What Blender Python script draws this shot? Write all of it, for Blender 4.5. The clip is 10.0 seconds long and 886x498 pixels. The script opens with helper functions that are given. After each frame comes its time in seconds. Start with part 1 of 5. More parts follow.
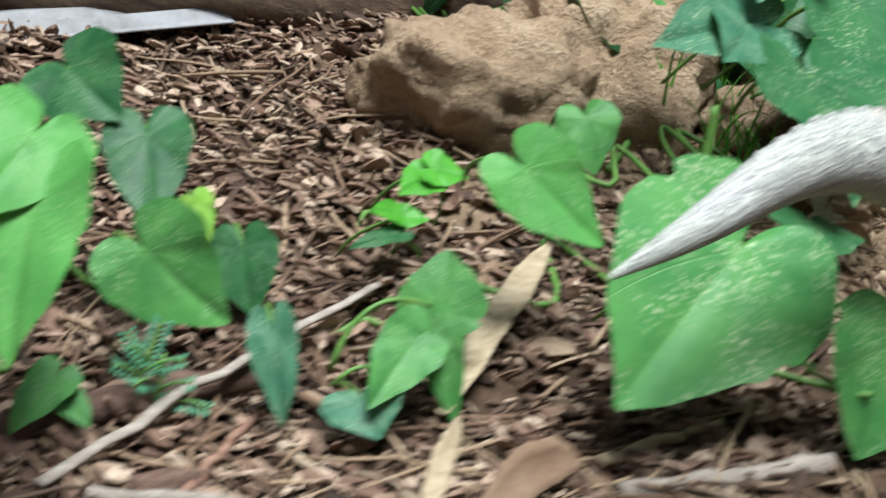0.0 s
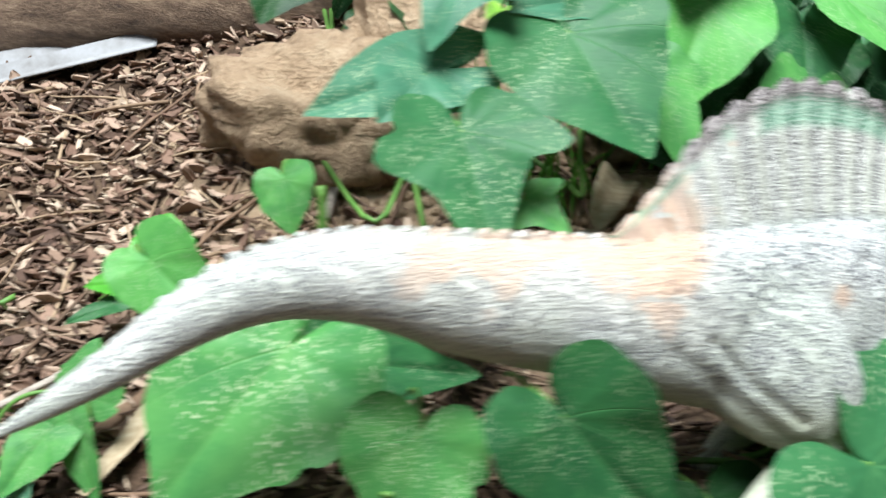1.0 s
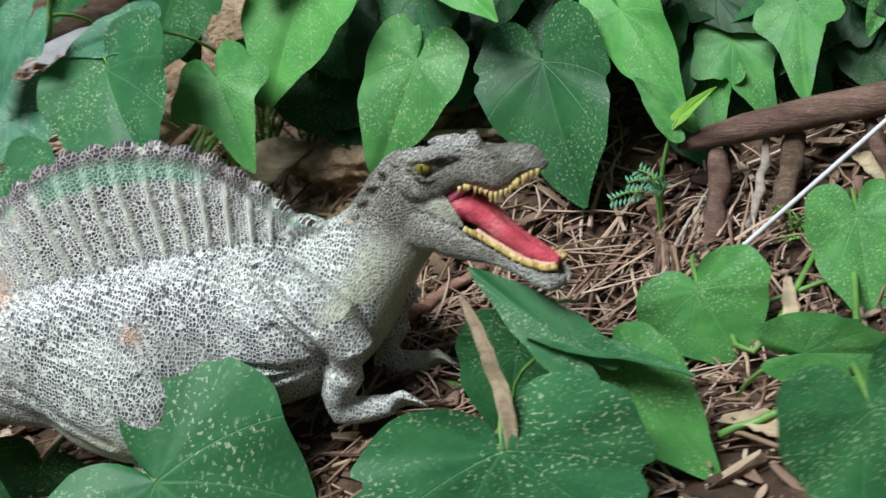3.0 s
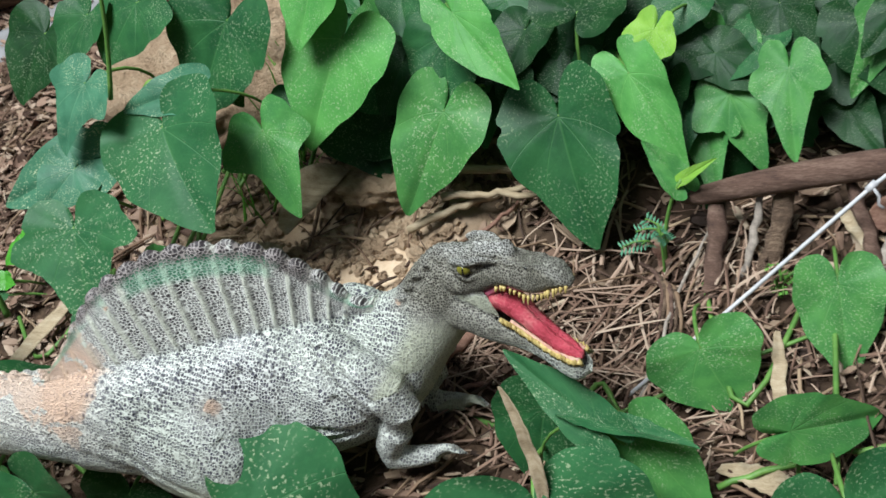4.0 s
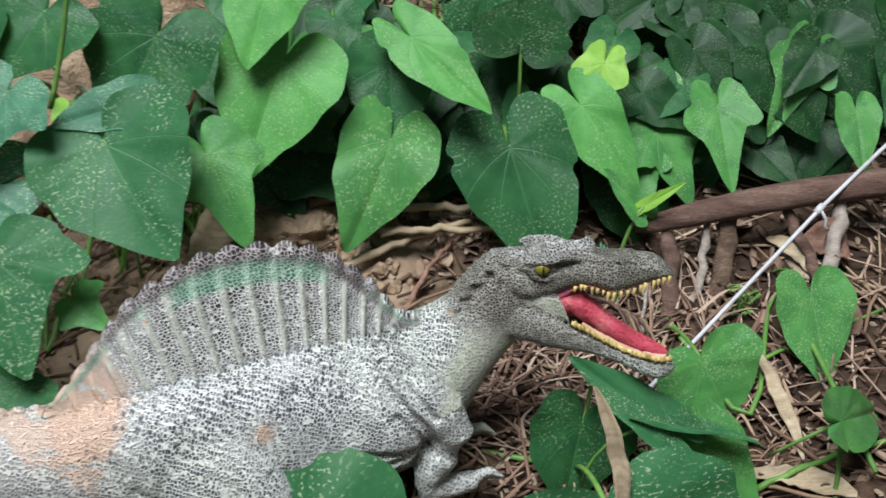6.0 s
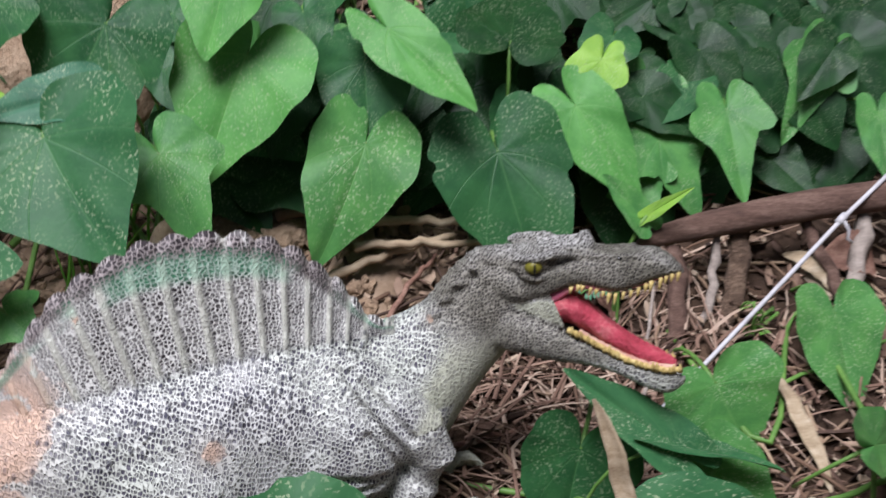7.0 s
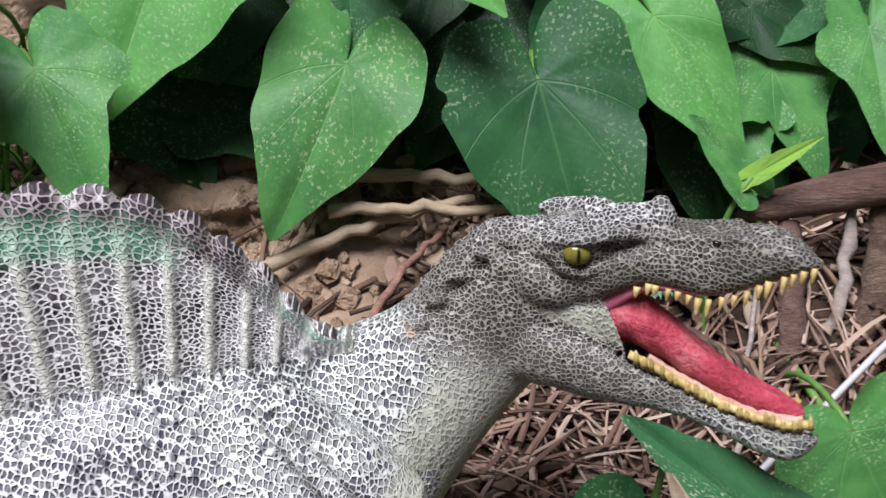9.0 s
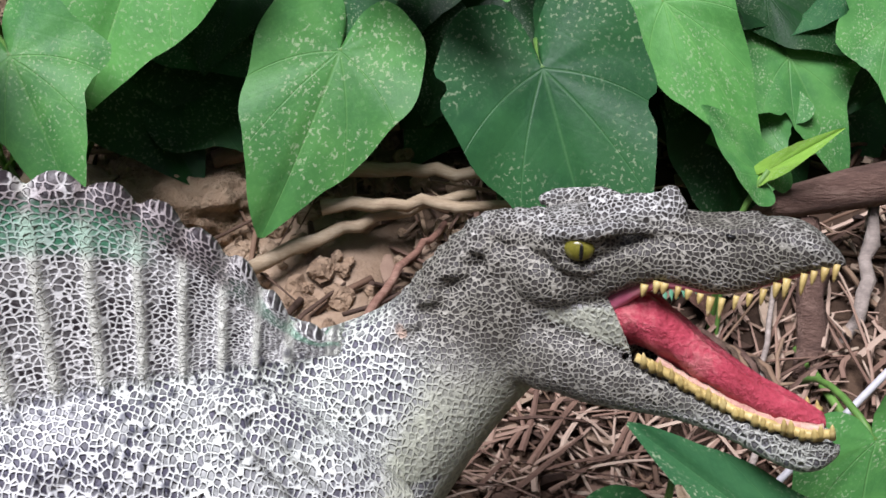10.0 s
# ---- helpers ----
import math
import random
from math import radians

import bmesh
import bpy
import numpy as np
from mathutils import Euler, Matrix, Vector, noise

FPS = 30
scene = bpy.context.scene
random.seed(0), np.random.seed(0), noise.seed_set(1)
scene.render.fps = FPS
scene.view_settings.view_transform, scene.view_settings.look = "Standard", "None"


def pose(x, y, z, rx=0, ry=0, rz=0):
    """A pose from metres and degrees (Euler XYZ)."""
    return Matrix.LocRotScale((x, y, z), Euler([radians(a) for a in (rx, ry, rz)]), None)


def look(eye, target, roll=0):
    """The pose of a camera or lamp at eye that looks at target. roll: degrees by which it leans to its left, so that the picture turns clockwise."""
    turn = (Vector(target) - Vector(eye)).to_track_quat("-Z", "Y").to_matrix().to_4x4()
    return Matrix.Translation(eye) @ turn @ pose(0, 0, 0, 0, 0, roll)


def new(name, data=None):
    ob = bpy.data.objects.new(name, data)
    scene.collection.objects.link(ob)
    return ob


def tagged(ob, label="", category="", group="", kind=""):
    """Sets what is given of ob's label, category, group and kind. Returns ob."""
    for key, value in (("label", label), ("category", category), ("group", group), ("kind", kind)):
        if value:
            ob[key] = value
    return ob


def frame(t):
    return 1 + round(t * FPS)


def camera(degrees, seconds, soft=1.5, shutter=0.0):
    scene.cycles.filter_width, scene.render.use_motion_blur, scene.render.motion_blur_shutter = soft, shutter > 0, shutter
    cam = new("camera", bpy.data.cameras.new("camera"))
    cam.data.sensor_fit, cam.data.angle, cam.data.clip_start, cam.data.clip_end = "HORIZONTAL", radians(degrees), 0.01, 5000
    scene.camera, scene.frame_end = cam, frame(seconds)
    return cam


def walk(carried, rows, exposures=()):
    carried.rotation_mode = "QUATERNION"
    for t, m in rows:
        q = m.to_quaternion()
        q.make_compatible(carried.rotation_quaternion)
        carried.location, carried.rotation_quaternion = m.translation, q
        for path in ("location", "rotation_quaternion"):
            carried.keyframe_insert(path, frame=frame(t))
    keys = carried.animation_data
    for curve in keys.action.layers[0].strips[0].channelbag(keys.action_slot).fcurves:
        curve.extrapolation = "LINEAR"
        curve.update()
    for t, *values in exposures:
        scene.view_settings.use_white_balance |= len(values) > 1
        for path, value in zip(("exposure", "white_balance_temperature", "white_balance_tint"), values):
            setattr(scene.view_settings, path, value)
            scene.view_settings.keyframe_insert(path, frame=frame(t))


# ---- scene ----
# ---- camera and walk ----
cam = camera(32, 10.0, soft=1.6, shutter=0.7)
walk(cam, [
    (0, look((-0.5025, -0.4798, 0.0061), (-0.2788, -0.0326, 0.0059), 11.88)),
    (0.5, look((-0.3805, -0.5363, 0.0953), (-0.2208, -0.0651, 0.0463), 10.51)),
    (1, look((-0.2219, -0.5775, 0.1508), (-0.1393, -0.0910, 0.0701), 6.40)),
    (1.5, look((-0.0621, -0.6023, 0.1986), (-0.0678, -0.1157, 0.0836), 0.78)),
    (2, look((0.0709, -0.6219, 0.2207), (0.0147, -0.1438, 0.0855), -2.28)),
    (2.5, look((0.1927, -0.5880, 0.2517), (0.0884, -0.1235, 0.0990), -4.67)),
    (3.2, look((0.3656, -0.5469, 0.3061), (0.1578, -0.1299, 0.1246), -10.13)),
    (4.3, look((0.3233, -0.5977, 0.4722), (0.1630, -0.1990, 0.2166), -9.16)),
    (4.5, look((0.2889, -0.6218, 0.4626), (0.1551, -0.2081, 0.2158), -7.91)),
    (5, look((0.1601, -0.6615, 0.4245), (0.1070, -0.2168, 0.2021), -3.44)),
    (5.5, look((0.0602, -0.6448, 0.4007), (0.0643, -0.1921, 0.1884), 0.02)),
    (5.7, look((0.0361, -0.6372, 0.3917), (0.0552, -0.1822, 0.1854), 1.01)),
    (6.8, look((0.0278, -0.5839, 0.3257), (0.0693, -0.1175, 0.1504), 1.31)),
    (7, look((0.0435, -0.5692, 0.3110), (0.0754, -0.0996, 0.1423), 1.24)),
    (7.5, look((0.0410, -0.5124, 0.2899), (0.0769, -0.0436, 0.1197), 2.35)),
    (8, look((0.0566, -0.4420, 0.2684), (0.0842, 0.0253, 0.0928), 1.30)),
    (8.5, look((0.0656, -0.3976, 0.2557), (0.0856, 0.0680, 0.0746), 1.59)),
    (9, look((0.0758, -0.3701, 0.2427), (0.0846, 0.0957, 0.0612), 1.69)),
    (9.5, look((0.0749, -0.3489, 0.2359), (0.0847, 0.1157, 0.0516), 1.95)),
    (10, look((0.0811, -0.3476, 0.2313), (0.0850, 0.1190, 0.0516), 1.56)),
], exposures=((0.0, 1.0, 6400, 8), (0.6, 1.32, 6400, 8), (1.3, 1.3, 6400, 8), (2.0, 0.88, 6400, 8), (2.6, 0.72, 6400, 9), (3.2, 0.6, 6400, 9), (4.5, 0.58, 6400, 8), (5.2, 0.66, 6400, 7), (5.6, 0.6, 6400, 8),
               (6.8, 0.46, 6400, 24), (8.0, 0.54, 6400, 25), (10.0, 0.62, 6400, 26)))

# ---- light: open shade under a bright overcast sky ----
world = bpy.data.worlds.new("overcast_sky")
scene.world = world
world.use_nodes = True
wn, wl = world.node_tree.nodes, world.node_tree.links
sky = wn.new("ShaderNodeTexSky")
sky.sky_type, sky.sun_disc = "NISHITA", False
sky.sun_elevation, sky.sun_rotation = radians(62), radians(200)
mute = wn.new("ShaderNodeHueSaturation")
mute.inputs["Saturation"].default_value = 0.6
wl.new(sky.outputs[0], mute.inputs["Color"])
wl.new(mute.outputs[0], wn["Background"].inputs[0])
wn["Background"].inputs[1].default_value = 0.035

sun = new("sun", bpy.data.lights.new("sun", "SUN"))
sun.data.energy, sun.data.angle, sun.data.color = 4.6, radians(28), (0.91, 0.96, 1.0)
sun.matrix_world = look((-0.6, -1.3, 2.6), (0, 0, 0))


# ---- materials ----
def material(name, rough=0.6, spec=0.5):
    """An empty Principled material, with its nodes, links and shader."""
    m = bpy.data.materials.new(name)
    m.use_nodes = True
    n, l = m.node_tree.nodes, m.node_tree.links
    b = n["Principled BSDF"]
    b.inputs["Roughness"].default_value = rough
    b.inputs["Specular IOR Level"].default_value = spec
    return m, n, l, b


def put(l, value, socket):
    if hasattr(value, "is_output"):
        l.new(value, socket)
    else:
        socket.default_value = value


def calc(n, l, op, a, b=0.0, c=0.0):
    m = n.new("ShaderNodeMath")
    m.operation = op
    for k, v in enumerate((a, b, c)):
        put(l, v, m.inputs[k])
    return m.outputs[0]


def blend(n, l, fac, a, b, kind="MIX"):
    m = n.new("ShaderNodeMix")
    m.data_type, m.blend_type = "RGBA", kind
    put(l, fac, m.inputs[0])
    for v, s in ((a, m.inputs[6]), (b, m.inputs[7])):
        put(l, (*v, 1.0) if isinstance(v, tuple) and len(v) == 3 else v, s)
    return m.outputs[2]


def ramp(n, l, fac, stops):
    r = n.new("ShaderNodeValToRGB")
    e = r.color_ramp.elements
    while len(e) < len(stops):
        e.new(0.5)
    for k, (p, c) in enumerate(stops):
        e[k].position = p
        e[k].color = (*c, 1.0) if isinstance(c, tuple) else (c, c, c, 1.0)
    put(l, fac, r.inputs[0])
    return r.outputs[0]


def step(n, l, value, lo, hi):
    m = n.new("ShaderNodeMapRange")
    m.interpolation_type = "SMOOTHSTEP"
    put(l, value, m.inputs[0])
    put(l, lo, m.inputs[1])
    put(l, hi, m.inputs[2])
    return m.outputs[0]


def grain(n, l, where, scale, detail=4.0, rough=0.6, warp=0.0):
    t = n.new("ShaderNodeTexNoise")
    t.inputs["Scale"].default_value, t.inputs["Detail"].default_value = scale, detail
    t.inputs["Roughness"].default_value, t.inputs["Distortion"].default_value = rough, warp
    l.new(where, t.inputs["Vector"])
    return t.outputs["Fac"]


def cells(n, l, where, scale, feature="F1", rand=1.0):
    t = n.new("ShaderNodeTexVoronoi")
    t.feature = feature
    t.inputs["Scale"].default_value, t.inputs["Randomness"].default_value = scale, rand
    l.new(where, t.inputs["Vector"])
    return t.outputs["Distance"], (t.outputs["Color"] if feature == "F1" else None)


def relief(n, l, height, shader, strength, depth):
    k = n.new("ShaderNodeBump")
    k.inputs["Strength"].default_value, k.inputs["Distance"].default_value = strength, depth
    l.new(height, k.inputs["Height"])
    l.new(k.outputs[0], shader.inputs["Normal"])


def here(n):
    return n.new("ShaderNodeTexCoord").outputs["Object"]


def attribute(n, name):
    a = n.new("ShaderNodeAttribute")
    a.attribute_name = name
    return a.outputs["Fac"]


def leaf_material(name, dark, light, vein, speck, shine):
    """Leaf blade: radiating veins from the stalk, mottling, pale insect specks and a few brown spots."""
    m, n, l, b = material(name, shine, 0.15)
    u = n.new("ShaderNodeUVMap").outputs[0]
    sep = n.new("ShaderNodeSeparateXYZ")
    l.new(u, sep.inputs[0])
    x, y = calc(n, l, "ABSOLUTE", sep.outputs[0]), sep.outputs[1]
    obj = n.new("ShaderNodeObjectInfo")
    shift = n.new("ShaderNodeVectorMath")
    shift.operation = "ADD"
    l.new(u, shift.inputs[0])
    seed = n.new("ShaderNodeCombineXYZ")
    for k in range(3):
        put(l, calc(n, l, "MULTIPLY", obj.outputs["Random"], 37.0 + 11 * k), seed.inputs[k])
    l.new(seed.outputs[0], shift.inputs[1])
    where = shift.outputs[0]
    reach = calc(n, l, "SQRT", calc(n, l, "ADD", calc(n, l, "MULTIPLY", x, x), calc(n, l, "MULTIPLY", y, y)))
    turn = calc(n, l, "ARCTAN2", x, y)
    lines = None
    for angle, wide in ((0.0, 0.017), (0.62, 0.010), (1.30, 0.008)):
        bow = calc(n, l, "ADD", angle, calc(n, l, "MULTIPLY", reach, -0.35 * angle))
        off = calc(n, l, "MULTIPLY", calc(n, l, "ABSOLUTE", calc(n, l, "SUBTRACT", turn, bow)), reach)
        taper = calc(n, l, "MULTIPLY", calc(n, l, "SUBTRACT", 1.15, reach), wide)
        line = calc(n, l, "SUBTRACT", 1.0, step(n, l, off, calc(n, l, "MULTIPLY", taper, 0.1), taper))
        lines = line if lines is None else calc(n, l, "MAXIMUM", lines, line)
    side = calc(n, l, "FRACT", calc(n, l, "MULTIPLY", calc(n, l, "SUBTRACT", y, calc(n, l, "MULTIPLY", x, 0.75)), 6.5))
    fine = calc(n, l, "MULTIPLY", calc(n, l, "SUBTRACT", 1.0, step(n, l, calc(n, l, "ABSOLUTE", calc(n, l, "SUBTRACT", side, 0.5)), 0.02, 0.09)), 0.14)
    lines = calc(n, l, "MAXIMUM", lines, fine)
    mottle = grain(n, l, where, 3.0, 3.0)
    small = grain(n, l, where, 38.0, 4.0)
    base = blend(n, l, step(n, l, mottle, 0.3, 0.7), dark, light)
    base = blend(n, l, calc(n, l, "MULTIPLY", obj.outputs["Random"], 0.35), base, tuple(0.7 * c for c in light))
    base = blend(n, l, calc(n, l, "MULTIPLY", step(n, l, small, 0.45, 0.75), 0.3), base, tuple(1.25 * c for c in light))
    base = blend(n, l, calc(n, l, "MULTIPLY", lines, 0.24), base, vein)
    bites = grain(n, l, where, 48.0, 4.0, 0.55, 0.1)
    crowd = grain(n, l, where, 2.6, 2.0)
    specks = calc(n, l, "MULTIPLY", step(n, l, bites, 0.565, 0.625), step(n, l, crowd, 0.38, 0.60))
    base = blend(n, l, calc(n, l, "MULTIPLY", specks, speck), base, (0.42, 0.5, 0.3))
    rot = calc(n, l, "MULTIPLY", step(n, l, grain(n, l, where, 5.0, 5.0, 0.7), 0.7, 0.74), speck)
    base = blend(n, l, rot, base, (0.16, 0.11, 0.04))
    l.new(base, b.inputs["Base Color"])
    rough = calc(n, l, "ADD", shine, calc(n, l, "MULTIPLY", specks, 0.25))
    l.new(rough, b.inputs["Roughness"])
    high = calc(n, l, "SUBTRACT", calc(n, l, "MULTIPLY", small, 0.5), calc(n, l, "MULTIPLY", lines, 0.6))
    relief(n, l, high, b, 0.45, 0.0005)
    thin = n.new("ShaderNodeBsdfTranslucent")
    put(l, blend(n, l, 0.5, base, (0.12, 0.3, 0.03)), thin.inputs["Color"])
    mix = n.new("ShaderNodeMixShader")
    mix.inputs[0].default_value = 0.16
    l.new(b.outputs[0], mix.inputs[1])
    l.new(thin.outputs[0], mix.inputs[2])
    l.new(mix.outputs[0], n["Material Output"].inputs[0])
    return m


LEAF = {
    "m": leaf_material("mid_green_leaf", (0.042, 0.165, 0.045), (0.080, 0.255, 0.062), (0.17, 0.36, 0.11), 0.5, 0.42),
    "d": leaf_material("dark_green_leaf", (0.014, 0.070, 0.026), (0.029, 0.118, 0.038), (0.09, 0.24, 0.08), 0.35, 0.4),
    "l": leaf_material("light_green_leaf", (0.058, 0.225, 0.050), (0.098, 0.315, 0.072), (0.21, 0.45, 0.13), 0.4, 0.45),
    "b": leaf_material("bluish_leaf", (0.035, 0.125, 0.070), (0.065, 0.195, 0.110), (0.19, 0.38, 0.22), 0.8, 0.4),
    "y": leaf_material("yellowish_leaf", (0.160, 0.360, 0.045), (0.240, 0.450, 0.065), (0.32, 0.50, 0.12), 0.6, 0.45),
    # same leaf with deep shade put into its colour
    "k": leaf_material("shade_darkened_leaf", (0.006, 0.030, 0.010), (0.013, 0.058, 0.016), (0.030, 0.095, 0.028), 0.25, 0.42),
    "f": leaf_material("speckled_dark_leaf", (0.020, 0.098, 0.038), (0.038, 0.145, 0.052), (0.10, 0.26, 0.09), 0.6, 0.44),
    "g": leaf_material("speckled_leaf", (0.045, 0.185, 0.052), (0.085, 0.265, 0.070), (0.17, 0.36, 0.11), 1.0, 0.44),
    "s": leaf_material("glossy_seedling_leaf", (0.045, 0.220, 0.020), (0.080, 0.320, 0.035), (0.15, 0.38, 0.08), 0.1, 0.25),
}


def plain_material(name, tones, scale, rough=0.75, bump=0.5, depth=0.0008, stretch=(1, 1, 1), island=False):
    """Grainy natural surface in three tones, with a tone of its own for each piece where island is set."""
    m, n, l, b = material(name, rough, 0.3)
    w = n.new("ShaderNodeMapping")
    w.inputs["Scale"].default_value = stretch
    l.new(here(n), w.inputs[0])
    w = w.outputs[0]
    big, fine = grain(n, l, w, scale, 4.0), grain(n, l, w, scale * 7, 5.0, 0.65)
    pick = calc(n, l, "ADD", calc(n, l, "MULTIPLY", big, 0.6), calc(n, l, "MULTIPLY", fine, 0.4))
    if island:
        own = n.new("ShaderNodeNewGeometry").outputs["Random Per Island"]
        pick = calc(n, l, "ADD", calc(n, l, "MULTIPLY", pick, 0.45), calc(n, l, "MULTIPLY", own, 0.6))
    stops = [(0.3 + 0.4 * k / (len(tones) - 1), c) for k, c in enumerate(tones)]
    if island:
        stops = [(0.2 + 0.65 * k / (len(tones) - 1), c) for k, c in enumerate(tones)]
    l.new(ramp(n, l, pick, stops), b.inputs["Base Color"])
    relief(n, l, calc(n, l, "ADD", fine, calc(n, l, "MULTIPLY", big, 0.6)), b, bump, depth)
    return m


def soil_material():
    m, n, l, b = material("shade_toned_soil_and_clay", 0.92, 0.2)
    w = here(n)
    big, fine = grain(n, l, w, 16, 4.0), grain(n, l, w, 120, 6.0, 0.7)
    pick = calc(n, l, "ADD", calc(n, l, "MULTIPLY", big, 0.5), calc(n, l, "MULTIPLY", fine, 0.5))
    # dirt tones lowered to put the shade of leaf gaps into the colour
    dirt = ramp(n, l, pick, [(0.3, (0.014, 0.009, 0.006)), (0.5, (0.046, 0.028, 0.017)), (0.7, (0.13, 0.082, 0.050))])
    clay = ramp(n, l, pick, [(0.3, (0.26, 0.17, 0.10)), (0.5, (0.46, 0.33, 0.21)), (0.7, (0.60, 0.47, 0.33))])
    l.new(blend(n, l, attribute(n, "clay"), dirt, clay), b.inputs["Base Color"])
    relief(n, l, calc(n, l, "ADD", fine, big), b, 0.9, 0.003)
    return m


SOIL = soil_material()
CLAY = plain_material("tan_clay", [(0.18, 0.115, 0.07), (0.40, 0.28, 0.175), (0.52, 0.40, 0.27)], 45, 0.95, 1.0, 0.006)
CHIPS = plain_material("dry_litter_flakes", [(0.022, 0.013, 0.009), (0.075, 0.044, 0.029), (0.16, 0.10, 0.068), (0.27, 0.195, 0.13), (0.40, 0.32, 0.23)], 40, 0.8, 0.6, 0.0008, island=True)
TWIGS = plain_material("dry_twig_bark", [(0.04, 0.024, 0.016), (0.15, 0.09, 0.055), (0.33, 0.24, 0.15)], 60, 0.8, 0.6, 0.0008, island=True)
BARK = plain_material("brown_branch_bark", [(0.035, 0.02, 0.015), (0.12, 0.07, 0.05), (0.24, 0.16, 0.12)], 50, 0.8, 0.9, 0.0015, (1, 4, 4))
LOGWOOD = plain_material("weathered_log_wood", [(0.03, 0.018, 0.012), (0.13, 0.085, 0.055), (0.30, 0.21, 0.14)], 30, 0.85, 0.9, 0.003, (1, 6, 6))
STRAW = plain_material("straw_coloured_dry_leaf", [(0.18, 0.125, 0.07), (0.32, 0.25, 0.155), (0.45, 0.38, 0.27)], 40, 0.7, 0.5, 0.0006, (1, 8, 8))
RUST = plain_material("reddish_dry_stem", [(0.08, 0.035, 0.022), (0.19, 0.10, 0.068), (0.33, 0.21, 0.15)], 40, 0.7, 0.6, 0.0008, (1, 6, 6))
GREY = plain_material("grey_dry_stick", [(0.13, 0.11, 0.09), (0.27, 0.23, 0.19), (0.42, 0.37, 0.31)], 40, 0.8, 0.6, 0.0008, (1, 6, 6))
STALK = plain_material("green_stalk", [(0.05, 0.13, 0.025), (0.09, 0.20, 0.04), (0.15, 0.28, 0.06)], 60, 0.5, 0.3, 0.0004)
GRASS = plain_material("green_grass_blade", [(0.05, 0.18, 0.02), (0.09, 0.27, 0.03), (0.15, 0.36, 0.06)], 40, 0.5, 0.3, 0.0004)
WHITE = plain_material("white_coated_wire", [(0.28, 0.28, 0.28), (0.42, 0.42, 0.42), (0.55, 0.55, 0.55)], 50, 0.45, 0.2, 0.0003)
SHEET = plain_material("weathered_corrugated_sheet", [(0.10, 0.09, 0.08), (0.22, 0.22, 0.22), (0.32, 0.33, 0.35)], 14, 0.5, 0.3, 0.0006)


PALE = plain_material("pale_litter_flakes", [(0.05, 0.028, 0.019), (0.16, 0.095, 0.065), (0.24, 0.155, 0.108), (0.33, 0.235, 0.17), (0.42, 0.325, 0.24)], 40, 0.8, 0.6, 0.0008, island=True)


# ---- helpers for shapes ----
def mesh_of(name, verts, faces, mats, smooth=True, index=None):
    me = bpy.data.meshes.new(name)
    me.from_pydata([tuple(v) for v in verts], [], faces)
    for m in mats:
        me.materials.append(m)
    if smooth:
        me.polygons.foreach_set("use_smooth", [True] * len(me.polygons))
    if index is not None:
        me.polygons.foreach_set("material_index", index)
    me.update()
    return me


def tube(path, radii, sides=8, squash=1.0, wobble=0.0, seed=0):
    """Verts and faces of a tapered closed tube along a path."""
    rnd = random.Random(seed)
    path = [Vector(p) for p in path]
    verts, faces, up = [], [], Vector((0.13, 0.21, 0.97)).normalized()
    for k, p in enumerate(path):
        d = (path[min(k + 1, len(path) - 1)] - path[max(k - 1, 0)]).normalized()
        a = d.cross(up)
        a = a.normalized() if a.length > 0.05 else d.cross(Vector((1, 0, 0))).normalized()
        b = a.cross(d)
        for s in range(sides):
            w = 2 * math.pi * s / sides
            r = radii[k] * (1 + wobble * (rnd.random() - 0.5))
            verts.append(p + a * math.cos(w) * r + b * math.sin(w) * r * squash)
    for k in range(len(path) - 1):
        for s in range(sides):
            t = (s + 1) % sides
            faces.append((k * sides + s, k * sides + t, (k + 1) * sides + t, (k + 1) * sides + s))
    faces.append(tuple(reversed(range(sides))))
    faces.append(tuple(range((len(path) - 1) * sides, len(path) * sides)))
    return verts, faces


def bend(a, b, sag, count=10, wave=0.0, seed=0):
    """Points from a to b that bow by the vector sag, with a slight crookedness."""
    rnd = random.Random(seed)
    a, b, sag = Vector(a), Vector(b), Vector(sag)
    out = []
    for k in range(count):
        s = k / (count - 1)
        j = Vector((rnd.uniform(-1, 1), rnd.uniform(-1, 1), rnd.uniform(-1, 1))) * wave * min(1, 4 * s * (1 - s) + 0.2)
        out.append(a.lerp(b, s) + sag * 4 * s * (1 - s) + j)
    return out


def part(name, me, parent, label=""):
    ob = new(name, me)
    ob.parent = parent
    return tagged(ob, label)


def thing(name, label, category, group="", where=(0, 0, 0)):
    ob = new(name)
    ob.empty_display_size = 0.02
    ob.location = where
    return tagged(ob, label, category, group)


# ---- ground ----
def rise(x, y):
    """Height of the bare ground: a slope that climbs away behind the figure and falls off towards the tail's end,
    ringed by added banks out of view.
    """
    z = -0.002 + 0.10 * min(x, 0.05) + 0.25 * min(0.0, x + 0.10)
    z += 0.01 + 0.45 * y if y > 0 else 0.25 * (y + 0.04)
    # unseen banks behind, at the sides and behind the camera, added to block low skylight
    z += 1.1 * max(0.0, min(y, 2.2) - 0.62) - 0.45 * max(0.0, y - 2.2)
    z += 0.75 * max(0.0, min(-x, 3.5) - 1.0)
    z += 0.85 * max(0.0, min(x, 2.5) - 0.8)
    z += 0.9 * max(0.0, min(-y, 3.0) - 1.1)
    return z


def lumps(x, y):
    v = Vector((x, y, 0.0))
    return 0.016 * noise.noise(v * 9) + 0.008 * noise.noise(v * 23 + Vector((3, 1, 7))) + 0.004 * noise.noise(v * 61)


def ground_height(x, y):
    return rise(x, y) + (lumps(x, y) if abs(x) < 1.2 and -0.6 < y < 1.2 else 0.0)


